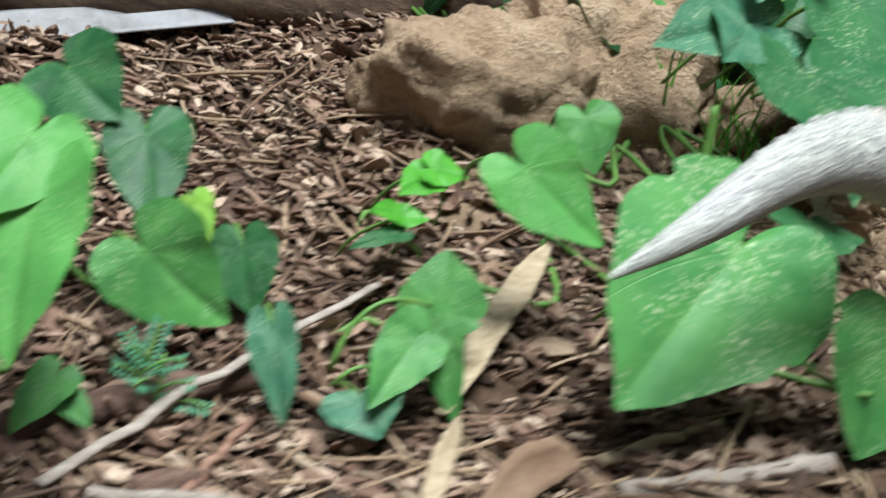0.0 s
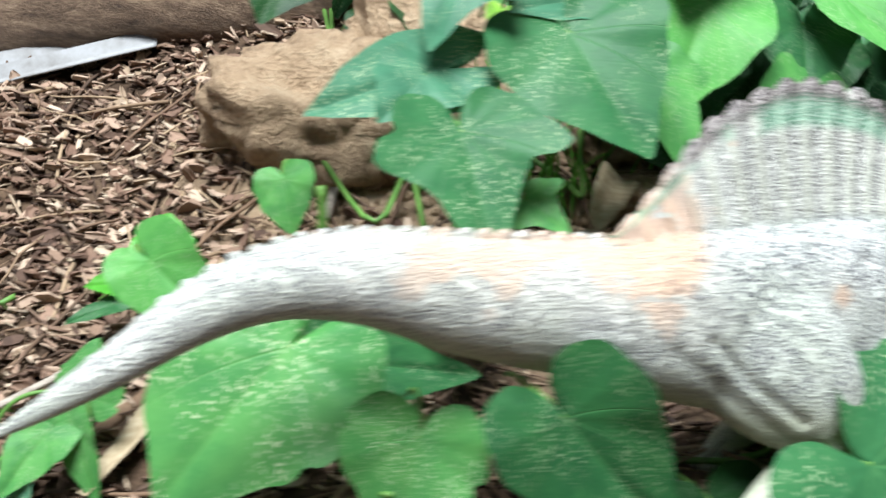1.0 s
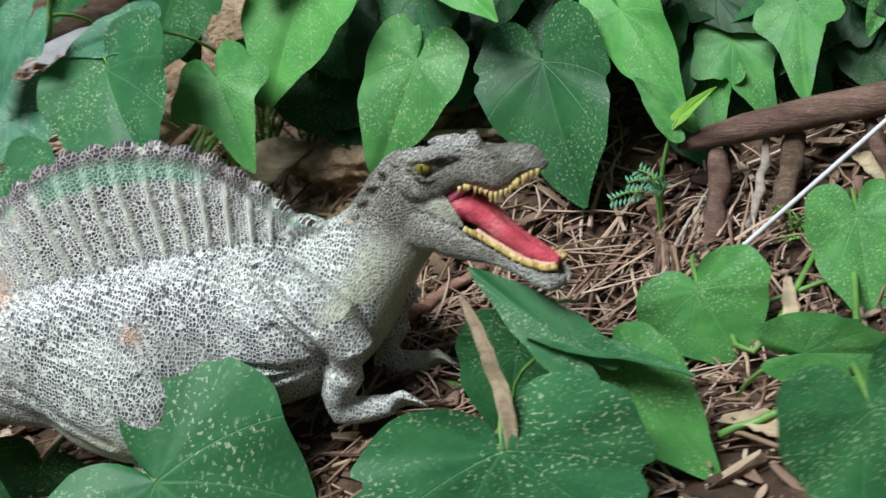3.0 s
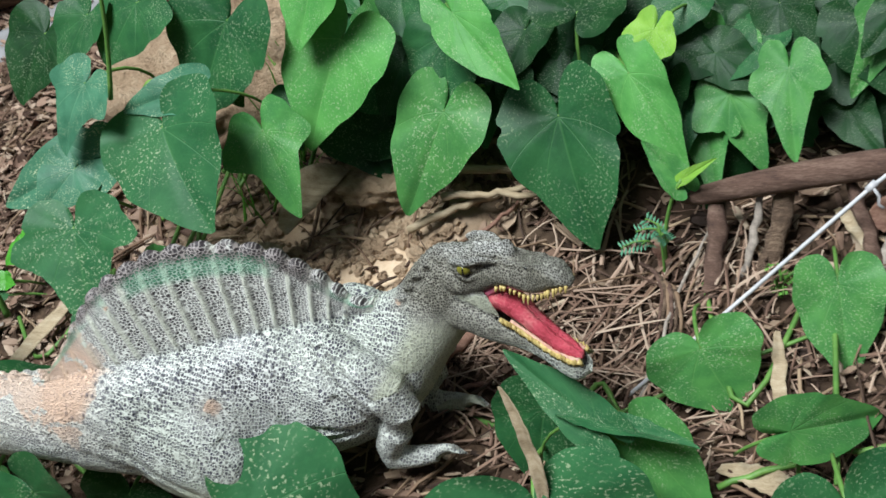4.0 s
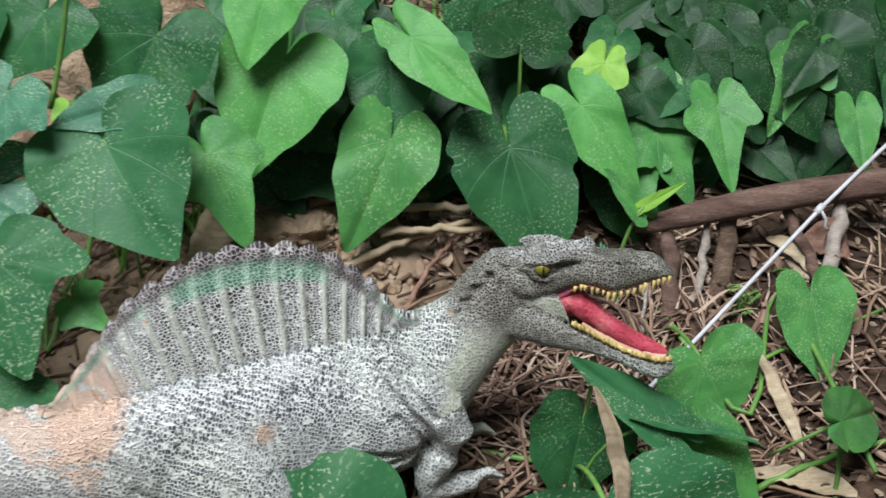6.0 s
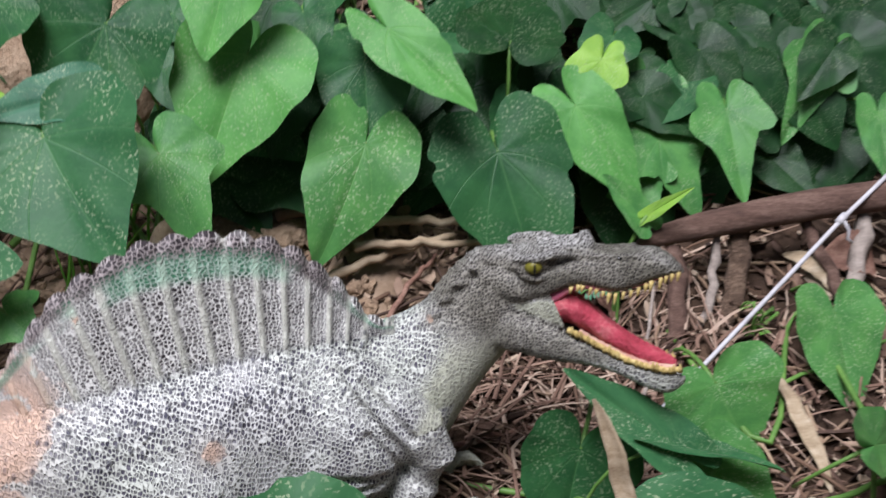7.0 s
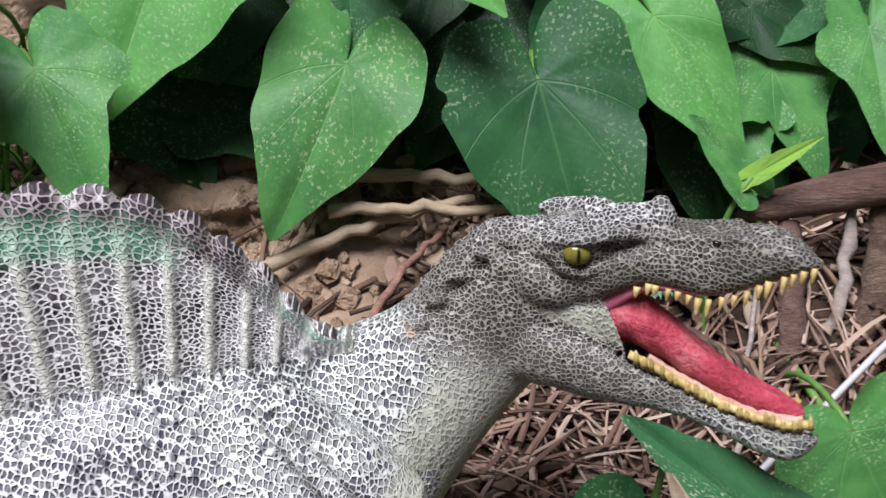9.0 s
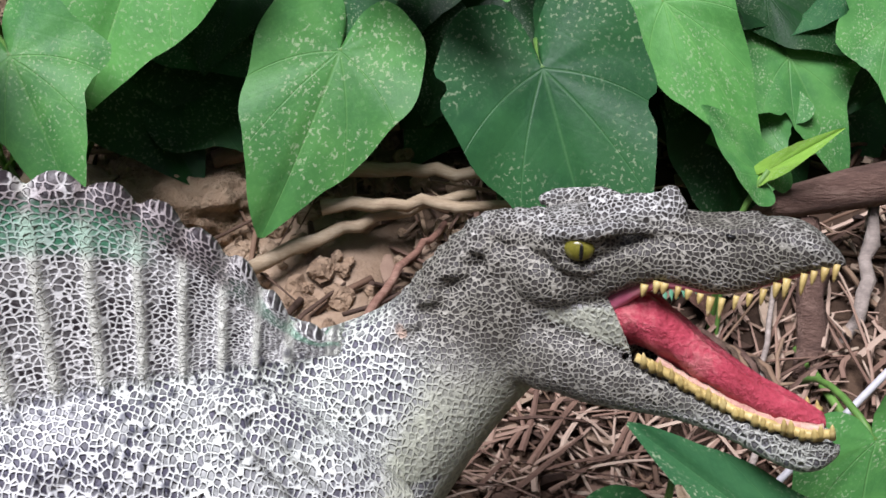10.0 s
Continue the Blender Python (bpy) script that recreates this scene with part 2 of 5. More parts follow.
def clay_share(x, y):
    """How far bare tan clay shows through: behind the figure and on the bank behind its tail."""
    spots = ((0.005, 0.085, 0.055), (-0.035, 0.105, 0.05), (-0.13, 0.19, 0.07), (0.02, 0.18, 0.06), (-0.07, 0.07, 0.04))
    k = max(math.exp(-((x - a) ** 2 + (y - b) ** 2) / r ** 2) for a, b, r in spots)
    return min(1.0, k * 1.4 * (0.8 + 0.6 * noise.noise(Vector((x, y, 0)) * 40)))


def axis_steps(lo, hi, fine, far):
    near = list(np.arange(lo, hi + 1e-6, fine))
    out = [far * s for s in (0.0003, 0.0008, 0.0016, 0.003, 0.005, 0.008, 0.012, 0.03, 0.1, 0.3, 1.0)]
    return [lo - d for d in reversed(out)] + near + [hi + d for d in out]


def build_ground():
    xs, ys = axis_steps(-0.62, 0.5, 0.006, 300.0), axis_steps(-0.3, 0.7, 0.006, 300.0)
    verts = []
    for y in ys:
        for x in xs:
            verts.append((x, y, ground_height(x, y) if abs(x) < 3 and abs(y) < 3 else rise(max(-3.5, min(3, x)), max(-3, min(3, y)))))
    w = len(xs)
    faces = [(j * w + i, j * w + i + 1, (j + 1) * w + i + 1, (j + 1) * w + i) for j in range(len(ys) - 1) for i in range(w - 1)]
    me = mesh_of("ground", verts, faces, [SOIL])
    me.attributes.new("clay", "FLOAT", "POINT").data.foreach_set("value", [clay_share(v[0], v[1]) for v in verts])
    ob = new("ground", me)
    tagged(ob, "sloping brown soil strewn with dry litter", "ground", kind="structure")


build_ground()


# ---- the toy dinosaur: one mesh ----
DM = 0.1  # the figure's numbers below are in tenths of a metre
MID_X = (-2.9, -1.6, -0.75, -0.45, 0.1, 0.64, 0.9, 1.1, 1.4, 1.72)
MID_Y = (-1.28, -1.06, -0.91, -0.83, -0.59, -0.36, -0.30, -0.325, -0.43, -0.60)


def mid(x):
    """Where the figure's middle plane runs, seen from above."""
    return float(np.mean([np.interp(x + d, MID_X, MID_Y) for d in (-0.08, -0.04, 0, 0.04, 0.08)]))


def smooth_rows(rows, count):
    """Rows of numbers resampled along their length by a smooth curve."""
    rows = np.array(rows, float)
    s = np.r_[0, np.cumsum(np.linalg.norm(np.diff(rows[:, :2], axis=0), axis=1))]
    u = np.linspace(0, s[-1], count)
    out = np.stack([np.interp(u, s, c) for c in rows.T], 1)
    for _ in range(3):
        out[1:-1] = 0.25 * out[:-2] + 0.5 * out[1:-1] + 0.25 * out[2:]
    return out


def loft(rings, sides=28):
    verts, faces = [], []
    for ring in rings:
        verts.extend(ring)
    n = len(rings)
    for k in range(n - 1):
        for s in range(sides):
            t = (s + 1) % sides
            faces.append((k * sides + s, k * sides + t, (k + 1) * sides + t, (k + 1) * sides + s))
    faces.append(tuple(reversed(range(sides))))
    faces.append(tuple(range((n - 1) * sides, n * sides)))
    return verts, faces


def trunk_loft():
    """Tail, body and neck: rings of x, z, half height, half width across the spine."""
    rows = [(-2.74, 0.075, 0.010, 0.010), (-2.55, 0.20, 0.045, 0.04), (-2.39, 0.31, 0.066, 0.06), (-2.23, 0.44, 0.088, 0.08),
            (-2.07, 0.54, 0.106, 0.095), (-1.9, 0.60, 0.120, 0.105), (-1.72, 0.615, 0.138, 0.12), (-1.54, 0.605, 0.160, 0.135),
            (-1.34, 0.57, 0.19, 0.155), (-1.15, 0.555, 0.205, 0.17), (-0.94, 0.545, 0.225, 0.19), (-0.74, 0.54, 0.26, 0.22),
            (-0.5, 0.535, 0.305, 0.26), (-0.2, 0.53, 0.34, 0.29), (0.1, 0.53, 0.365, 0.30), (0.35, 0.54, 0.36, 0.29),
            (0.52, 0.58, 0.345, 0.26), (0.64, 0.645, 0.29, 0.22), (0.74, 0.725, 0.225, 0.175), (0.82, 0.79, 0.195, 0.155),
            (0.89, 0.86, 0.175, 0.125), (0.96, 0.935, 0.18, 0.115), (1.03, 1.00, 0.155, 0.115), (1.10, 1.04, 0.12, 0.11)]
    rows = smooth_rows(rows, 90)
    rings = []
    for k, (x, z, h, w) in enumerate(rows):
        a, b = rows[max(k - 1, 0)], rows[min(k + 1, len(rows) - 1)]
        d = np.array([b[0] - a[0], b[1] - a[1]])
        d = d / np.linalg.norm(d)
        ring = []
        for s in range(28):
            t = 2 * math.pi * s / 28
            c, e = math.cos(t), math.sin(t)
            k = 0.82 if -0.7 < x < 0.6 else 1.0
            across, high = w * math.copysign(abs(c) ** k, c), h * math.copysign(abs(e) ** k, e)
            ring.append((x - d[1] * high, mid(x) + across, z + d[0] * high))
        rings.append(ring)
    return loft(rings)


def jaw_loft(rows, trough=0.0):
    """A jaw from rows of x, top, bottom and half width, its upper face hollowed by trough."""
    rows = smooth_rows(rows, 40)
    rings = []
    for x, top, low, w in rows:
        ring = []
        for s in range(28):
            t = 2 * math.pi * s / 28
            c, e = math.cos(t), math.sin(t)
            c, e = math.copysign(abs(c) ** 0.75, c), math.copysign(abs(e) ** 0.75, e)
            z = (top + low) / 2 + (top - low) / 2 * e
            if e > 0 and abs(c) < 0.75:
                z -= trough * (1 - (abs(c) / 0.75) ** 4)
            ring.append((x, mid(x) + w * c, z))
        rings.append(ring)
    return loft(rings)


UPPER = [(0.93, 1.135, 1.03, 0.09), (1.00, 1.150, 1.01, 0.105), (1.08, 1.150, 1.0, 0.118), (1.15, 1.160, 1.01, 0.116), (1.22, 1.180, 1.045, 0.106), (1.28, 1.195, 1.085, 0.094),
         (1.34, 1.212, 1.075, 0.084), (1.41, 1.218, 1.060, 0.076), (1.48, 1.235, 1.088, 0.074), (1.54, 1.252, 1.14, 0.080), (1.585, 1.250, 1.165, 0.078), (1.62, 1.225, 1.180, 0.060), (1.648, 1.195, 1.180, 0.03)]
LOWER = [(0.985, 1.0, 0.85, 0.10), (1.06, 0.985, 0.80, 0.135), (1.14, 0.96, 0.775, 0.135), (1.22, 0.935, 0.768, 0.12), (1.30, 0.90, 0.768, 0.10), (1.38, 0.862, 0.762, 0.088),
         (1.46, 0.83, 0.746, 0.08), (1.54, 0.815, 0.715, 0.08), (1.61, 0.815, 0.700, 0.08), (1.655, 0.822, 0.722, 0.062), (1.682, 0.80, 0.76, 0.03)]
SAIL_X = (-0.83, -0.72, -0.62, -0.54, -0.44, -0.37, -0.27, -0.16, -0.04, 0.09, 0.18, 0.27, 0.35, 0.42, 0.47, 0.52, 0.60)
SAIL_Z = (0.80, 0.94, 1.09, 1.19, 1.265, 1.30, 1.345, 1.36, 1.355, 1.335, 1.30, 1.245, 1.17, 1.10, 1.025, 0.955, 0.895)
RIBS = 17


def sail_loft():
    """The fan-shaped sail, thick at its ribs, with a scalloped rim."""
    rim = smooth_rows(list(zip(SAIL_X, SAIL_Z)), 341)
    n, rows = len(rim), 34
    front, back = [], []
    for k, (x, z) in enumerate(rim):
        phase = k / (n - 1) * RIBS
        swell = abs(math.sin(math.pi * phase))
        foot = float(np.interp(x, (-0.83, -0.5, -0.04, 0.27, 0.6), (-0.74, -0.30, 0.05, 0.27, 0.58)))
        low = float(np.interp(foot, (-0.74, -0.3, 0.1, 0.6), (0.66, 0.68, 0.74, 0.74)))
        top = z + 0.050 * (swell ** 0.45 - 0.7) + 0.008 * noise.noise(Vector((phase * 2.7, 0.3, 0.0)))
        for r in range(rows):
            v = r / (rows - 1)
            px, pz = foot + (x - foot) * v, low + (top - low) * v
            ridge = math.exp(-((min(phase % 1, 1 - phase % 1)) / 0.13) ** 2)
            thick = 0.070 * (1 - v) ** 1.3 + 0.028 + 0.028 * ridge * min(1.0, 4 * (1 - v)) + 0.016 * swell * v ** 4
            thick *= 1 if v < 0.93 else math.sqrt(max(0.05, (1 - v) / 0.07))
            front.append((px, mid(px) - thick, pz))
            back.append((px, mid(px) + thick, pz))
    m = n * rows
    faces = []
    for k in range(n - 1):
        for r in range(rows - 1):
            a, b, c, d = k * rows + r, (k + 1) * rows + r, (k + 1) * rows + r + 1, k * rows + r + 1
            faces += [(a, b, c, d), (m + d, m + c, m + b, m + a)]
        faces += [(k * rows + rows - 1, (k + 1) * rows + rows - 1, m + (k + 1) * rows + rows - 1, m + k * rows + rows - 1)]
        faces += [(m + k * rows, m + (k + 1) * rows, (k + 1) * rows, k * rows)]
    for k in (0, n - 1):
        for r in range(rows - 1):
            q = (k * rows + r, k * rows + r + 1, m + k * rows + r + 1, m + k * rows + r)
            faces.append(q if k == 0 else q[::-1])
    return front + back, faces


def ball(x, y, z, rx, ry, rz, tilt=0.0, seg=20):
    verts, faces = [], []
    ct, st = math.cos(radians(tilt)), math.sin(radians(tilt))
    for j in range(1, seg):
        p = math.pi * j / seg
        for i in range(seg):
            t = 2 * math.pi * i / seg
            a, b, c = rx * math.sin(p) * math.cos(t), ry * math.sin(p) * math.sin(t), rz * math.cos(p)
            verts.append((x + a * ct - c * st, y + b, z + a * st + c * ct))
    for j in range(seg - 2):
        for i in range(seg):
            k = (i + 1) % seg
            faces.append((j * seg + i, (j + 1) * seg + i, (j + 1) * seg + k, j * seg + k))
    faces.append(tuple(range(seg)))
    faces.append(tuple(reversed(range((seg - 2) * seg, (seg - 1) * seg))))
    return verts, faces


def cone(base, tip, r, sides=7):
    base, tip = Vector(base), Vector(tip)
    return tube([base, base.lerp(tip, 0.45), base.lerp(tip, 0.8), tip], [r, r * 0.85, r * 0.5, r * 0.12], sides)


def gather(pieces):
    verts, faces = [], []
    for v, f in pieces:
        k = len(verts)
        verts += [tuple(p) for p in v]
        faces += [tuple(i + k for i in g) for g in f]
    return verts, faces


def figure_skin():
    """Body, sail, limbs and jaws fused into one skin by a voxel pass."""
    pieces = [trunk_loft(), jaw_loft(UPPER), jaw_loft(LOWER, 0.06), sail_loft()]
    for side in (-1, 1):
        m = lambda x, off: mid(x) + side * off
        # hind limb: thigh, knee, shank, foot
        pieces.append(ball(-0.24, m(-0.24, 0.20), 0.42, 0.40, 0.15, 0.26, -36))
        pieces.append(ball(-0.06, m(-0.06, 0.22), 0.27, 0.30, 0.13, 0.19, -40))
        pieces.append(tube([(-0.12, m(-0.12, 0.25), 0.28), (0.0, m(0, 0.27), 0.12), (-0.04, m(0, 0.27), 0.03)], [0.08, 0.10, 0.07], 14))
        pieces.append(tube([(0.0, m(0, 0.27), 0.10), (-0.16, m(-0.1, 0.26), -0.02), (-0.26, m(-0.2, 0.25), -0.12), (-0.22, m(-0.2, 0.25), -0.19)], [0.09, 0.065, 0.05, 0.055], 12))
        for toe in (-0.05, 0.0, 0.05):
            pieces.append(tube([(-0.24, m(-0.2, 0.25), -0.18), (-0.12, m(-0.1, 0.25) + toe, -0.19), (0.0, m(0, 0.25) + 1.6 * toe, -0.21)], [0.05, 0.035, 0.01], 8))
        # fore limb: shoulder, upper arm, forearm, hand
        pieces.append(ball(0.36, m(0.36, 0.17), 0.56, 0.30, 0.15, 0.24, -30))
        pieces.append(ball(0.52, m(0.52, 0.20), 0.70, 0.24, 0.12, 0.13, -45))
        arm = [(0.44, m(0.44, 0.20), 0.80), (0.58, m(0.58, 0.245), 0.68), (0.69, m(0.66, 0.25), 0.57), (0.745, m(0.7, 0.25), 0.47), (0.71, m(0.68, 0.25), 0.36), (0.655, m(0.64, 0.24), 0.26), (0.655, m(0.64, 0.23), 0.20)]
        pieces.append(tube(arm, [0.08, 0.125, 0.125, 0.105, 0.082, 0.066, 0.060], 16))
        pieces.append(tube([(0.62, m(0.64, 0.23), 0.185), (0.74, m(0.68, 0.22), 0.185), (0.87, m(0.7, 0.20), 0.205)], [0.055, 0.058, 0.042], 12))
        for k, lift in enumerate((0.03, 0.0, -0.03)):
            pieces.append(tube([(0.84, m(0.7, 0.20), 0.205), (0.93, m(0.72, 0.19) - 0.035 + 0.035 * k, 0.23 + lift), (1.00, m(0.72, 0.18) - 0.04 + 0.04 * k, 0.19 + lift)], [0.03, 0.025, 0.006], 8))
        # hooded brow, rim below the eye, jaw muscle, cheek web
        pieces.append(tube([(1.05, m(1.05, 0.105), 1.178), (1.09, m(1.09, 0.122), 1.190), (1.14, m(1.14, 0.125), 1.195), (1.185, m(1.185, 0.105), 1.208), (1.25, m(1.25, 0.075), 1.205), (1.31, m(1.31, 0.056), 1.20)], [0.014, 0.018, 0.019, 0.021, 0.015, 0.006], 8))
        pieces.append(tube([(1.065, m(1.065, 0.115), 1.150), (1.085, m(1.085, 0.122), 1.122), (1.13, m(1.13, 0.120), 1.110), (1.175, m(1.175, 0.106), 1.122)], [0.012, 0.014, 0.014, 0.010], 8))
        pieces.append(ball(1.07, m(1.07, 0.085), 1.06, 0.085, 0.05, 0.055, -12))
        pieces.append(ball(1.06, m(1.06, 0.09), 0.885, 0.075, 0.04, 0.085, 30))
        web = [(1.00, 1.02, 0.98), (1.06, 1.015, 0.95), (1.11, 1.02, 0.93), (1.16, 1.03, 0.92), (1.20, 1.04, 0.91), (1.225, 1.045, 0.905)]
        rings = [[(x - 0.45 * (hi - lo) / 2 * math.sin(t), m(x, off + 0.010 * math.cos(t)), (hi + lo) / 2 + (hi - lo) / 2 * math.sin(t)) for t in (2 * math.pi * s / 14 for s in range(14))]
                 for (x, hi, lo), off in zip(web, (0.085, 0.094, 0.094, 0.090, 0.086, 0.083))]
        pieces.append(loft(rings, 14))
        # low ridge along the snout
        pieces.append(tube([(1.30, m(1.30, 0.06), 1.205), (1.40, m(1.40, 0.05), 1.208), (1.50, m(1.50, 0.052), 1.235)], [0.014, 0.014, 0.01], 8))
    # flat skull roof, crest on the snout and its saw edge
    pieces.append(ball(1.13, mid(1.13), 1.158, 0.13, 0.128, 0.044, 6))
    pieces.append(ball(1.24, mid(1.24), 1.210, 0.10, 0.05, 0.035, 6))
    pieces.append(tube([(1.315, mid(1.315), 1.20), (1.318, mid(1.318), 1.24), (1.310, mid(1.310), 1.282)], [0.048, 0.034, 0.016], 10))
    for k in range(9):
        x = 1.15 + 0.017 * k
        pieces.append(ball(x, mid(x), 1.226 + 0.0030 * k, 0.011, 0.012, 0.018, 0, 8))
    # overlapping plates over the nape and the sides of the neck
    for k in range(15):
        s = k / 14
        x = float(np.interp(s, (0, 0.3, 0.55, 0.75, 1), (0.69, 0.78, 0.86, 0.945, 1.06)))
        z = float(np.interp(s, (0, 0.3, 0.55, 0.75, 1), (0.888, 0.955, 1.06, 1.138, 1.148)))
        slope = float(np.interp(s, (0, 0.3, 0.6, 0.8, 1), (0.5, 1.0, 0.9, 0.3, -0.1)))
        d = Vector((1, 0, slope)).normalized()
        up = Vector((-d.z, 0, d.x))
        for j in range(-2, 3):
            a = (j + 0.5 * (k % 2)) * 0.27
            r = 0.115
            p = Vector((x, mid(x) + r * math.sin(a), z)) + up * 0.012 - up * (r * 1.15 * (1 - math.cos(a)))
            n = up * math.cos(a) + Vector((0, math.sin(a), 0))
            size = 0.026 if abs(j) < 2 else 0.020
            pieces.append(tube([p - n * 0.012 + d * 0.012, p + n * 0.016 - d * 0.008, p + n * 0.030 - d * 0.032], [size, size * 0.85, size * 0.35], 7))
    # low knobs along the tail's ridge
    for k in range(26):
        x = -2.45 + k * 0.065
        z = float(np.interp(x, (-2.55, -2.39, -2.23, -2.07, -1.9, -1.72, -1.54, -0.8), (0.24, 0.375, 0.54, 0.655, 0.725, 0.76, 0.77, 0.785)))
        pieces.append(ball(x, mid(x), z, 0.03, 0.022, 0.022, 0, 10))
    verts, faces = gather(pieces)
    me = mesh_of("figure_rough", verts, faces, [])
    ob = new("figure_rough", me)
    fuse = ob.modifiers.new("fuse", "REMESH")
    fuse.mode, fuse.voxel_size, fuse.use_smooth_shade = "VOXEL", 0.0078, True
    ease = ob.modifiers.new("ease", "SMOOTH")
    ease.factor, ease.iterations = 0.5, 3
    skin = bpy.data.meshes.new_from_object(ob.evaluated_get(bpy.context.evaluated_depsgraph_get()))
    bpy.data.objects.remove(ob)
    bpy.data.meshes.remove(me)
    n = len(skin.vertices)
    co = np.empty(n * 3, np.float32)
    skin.vertices.foreach_get("co", co)
    f = np.empty(len(skin.polygons) * 4, np.int64)
    skin.polygons.foreach_get("vertices", f)
    bpy.data.meshes.remove(skin)
    return co.reshape(-1, 3), f.reshape(-1, 4)


def row_at(rows, x, column):
    rows = np.array(rows)
    return np.interp(x, rows[:, 0], rows[:, column])


def figure_details():
    """Tongue, mouth lining, teeth and eyes, each with its slot."""
    out = []
    rings = []
    for x, z, w, h in smooth_rows([(1.14, 0.965, 0.075, 0.055), (1.22, 0.990, 0.085, 0.065), (1.29, 0.975, 0.082, 0.066), (1.36, 0.932, 0.072, 0.060), (1.44, 0.882, 0.066, 0.050), (1.52, 0.848, 0.060, 0.040), (1.60, 0.832, 0.050, 0.030), (1.648, 0.825, 0.024, 0.014)], 44):
        ring = []
        for s in range(28):
            t = 2 * math.pi * s / 28
            groove = 0.38 * math.exp(-(math.cos(t) / 0.20) ** 2) if math.sin(t) > 0 else 0.0
            lump = 0.10 * noise.noise(Vector((x * 26, math.cos(t) * 2.2, math.sin(t) * 2.2))) + 0.05 * noise.noise(Vector((x * 70, math.cos(t) * 5, 3.0)))
            ring.append((x, mid(x) + w * math.cos(t) * (1 + lump), z + h * math.sin(t) * (1 - groove + 1.5 * lump)))
        rings.append(ring)
    out.append((*loft(rings, 28), 1))
    # roof and corner of the mouth
    rings = []
    for x, z, w, h in smooth_rows([(1.10, 0.985, 0.085, 0.06), (1.20, 1.02, 0.082, 0.05), (1.28, 1.088, 0.072, 0.025), (1.42, 1.078, 0.052, 0.014), (1.50, 1.115, 0.052, 0.012), (1.59, 1.17, 0.048, 0.012)], 24):
        rings.append([(x, mid(x) + w * math.cos(2 * math.pi * s / 20), z + h * math.sin(2 * math.pi * s / 20)) for s in range(20)])
    out.append((*loft(rings, 20), 2))
    # uneven pink gum inside the lower teeth
    for side in (-1, 1):
        xs = np.linspace(1.30, 1.64, 26)
        line = [(x, mid(x) + side * row_at(LOWER, x, 3) * 0.66, row_at(LOWER, x, 1) + 0.004 + 0.007 * noise.noise(Vector((x * 45, side, 0)))) for x in xs]
        out.append((*tube(line, [0.012 + 0.005 * noise.noise(Vector((x * 60, side, 4))) for x in xs], 7), 6))
    rnd = random.Random(5)
    for side in (-1, 1):
        for rows, column, sign, first, last, count, size in ((UPPER, 2, -1, 1.262, 1.630, 17, 0.021), (LOWER, 1, 1, 1.275, 1.655, 21, 0.021)):
            # gum line
            xs = np.linspace(first - 0.02, last, 18)
            line = [(x, mid(x) + side * (row_at(rows, x, 3) * 0.82), row_at(rows, x, column) - sign * (0.006 if sign < 0 else 0.002)) for x in xs]
            if sign > 0:
                out.append((*tube(line, [0.0110] * 18, 7, 1.0, 0.3, 3), 3))
            for k in range(count):
                s = k / (count - 1)
                x = first + (last - first) * (s + 0.012 * rnd.uniform(-1, 1))
                w = row_at(rows, x, 3) * 0.87
                z = row_at(rows, x, column)
                long = size * rnd.uniform(0.45, 1.25)
                if sign < 0:
                    long *= float(np.interp(s, (0, 0.25, 0.3, 0.5, 0.6, 0.85, 1), (0.7, 0.7, 1.0, 1.6, 0.9, 1.5, 1.2)))
                out.append((*cone((x, mid(x) + side * w, z - sign * 0.012), (x - 0.005, mid(x) + side * (w + 0.006), z + sign * long), (0.0085 if sign < 0 else 0.010) * rnd.uniform(0.8, 1.15)), 3))
        x = 1.122
        y = mid(x) + side * 0.118
        out.append((*ball(x, y, 1.158, 0.033, 0.026, 0.028, -8), 4))
        out.append((*ball(x + 0.002, y + side * 0.0205, 1.158, 0.0055, 0.008, 0.019), 5))
        out.append((*ball(1.428, mid(1.428) + side * 0.058, 1.212, 0.013, 0.010, 0.006, -12), 5))
    return out


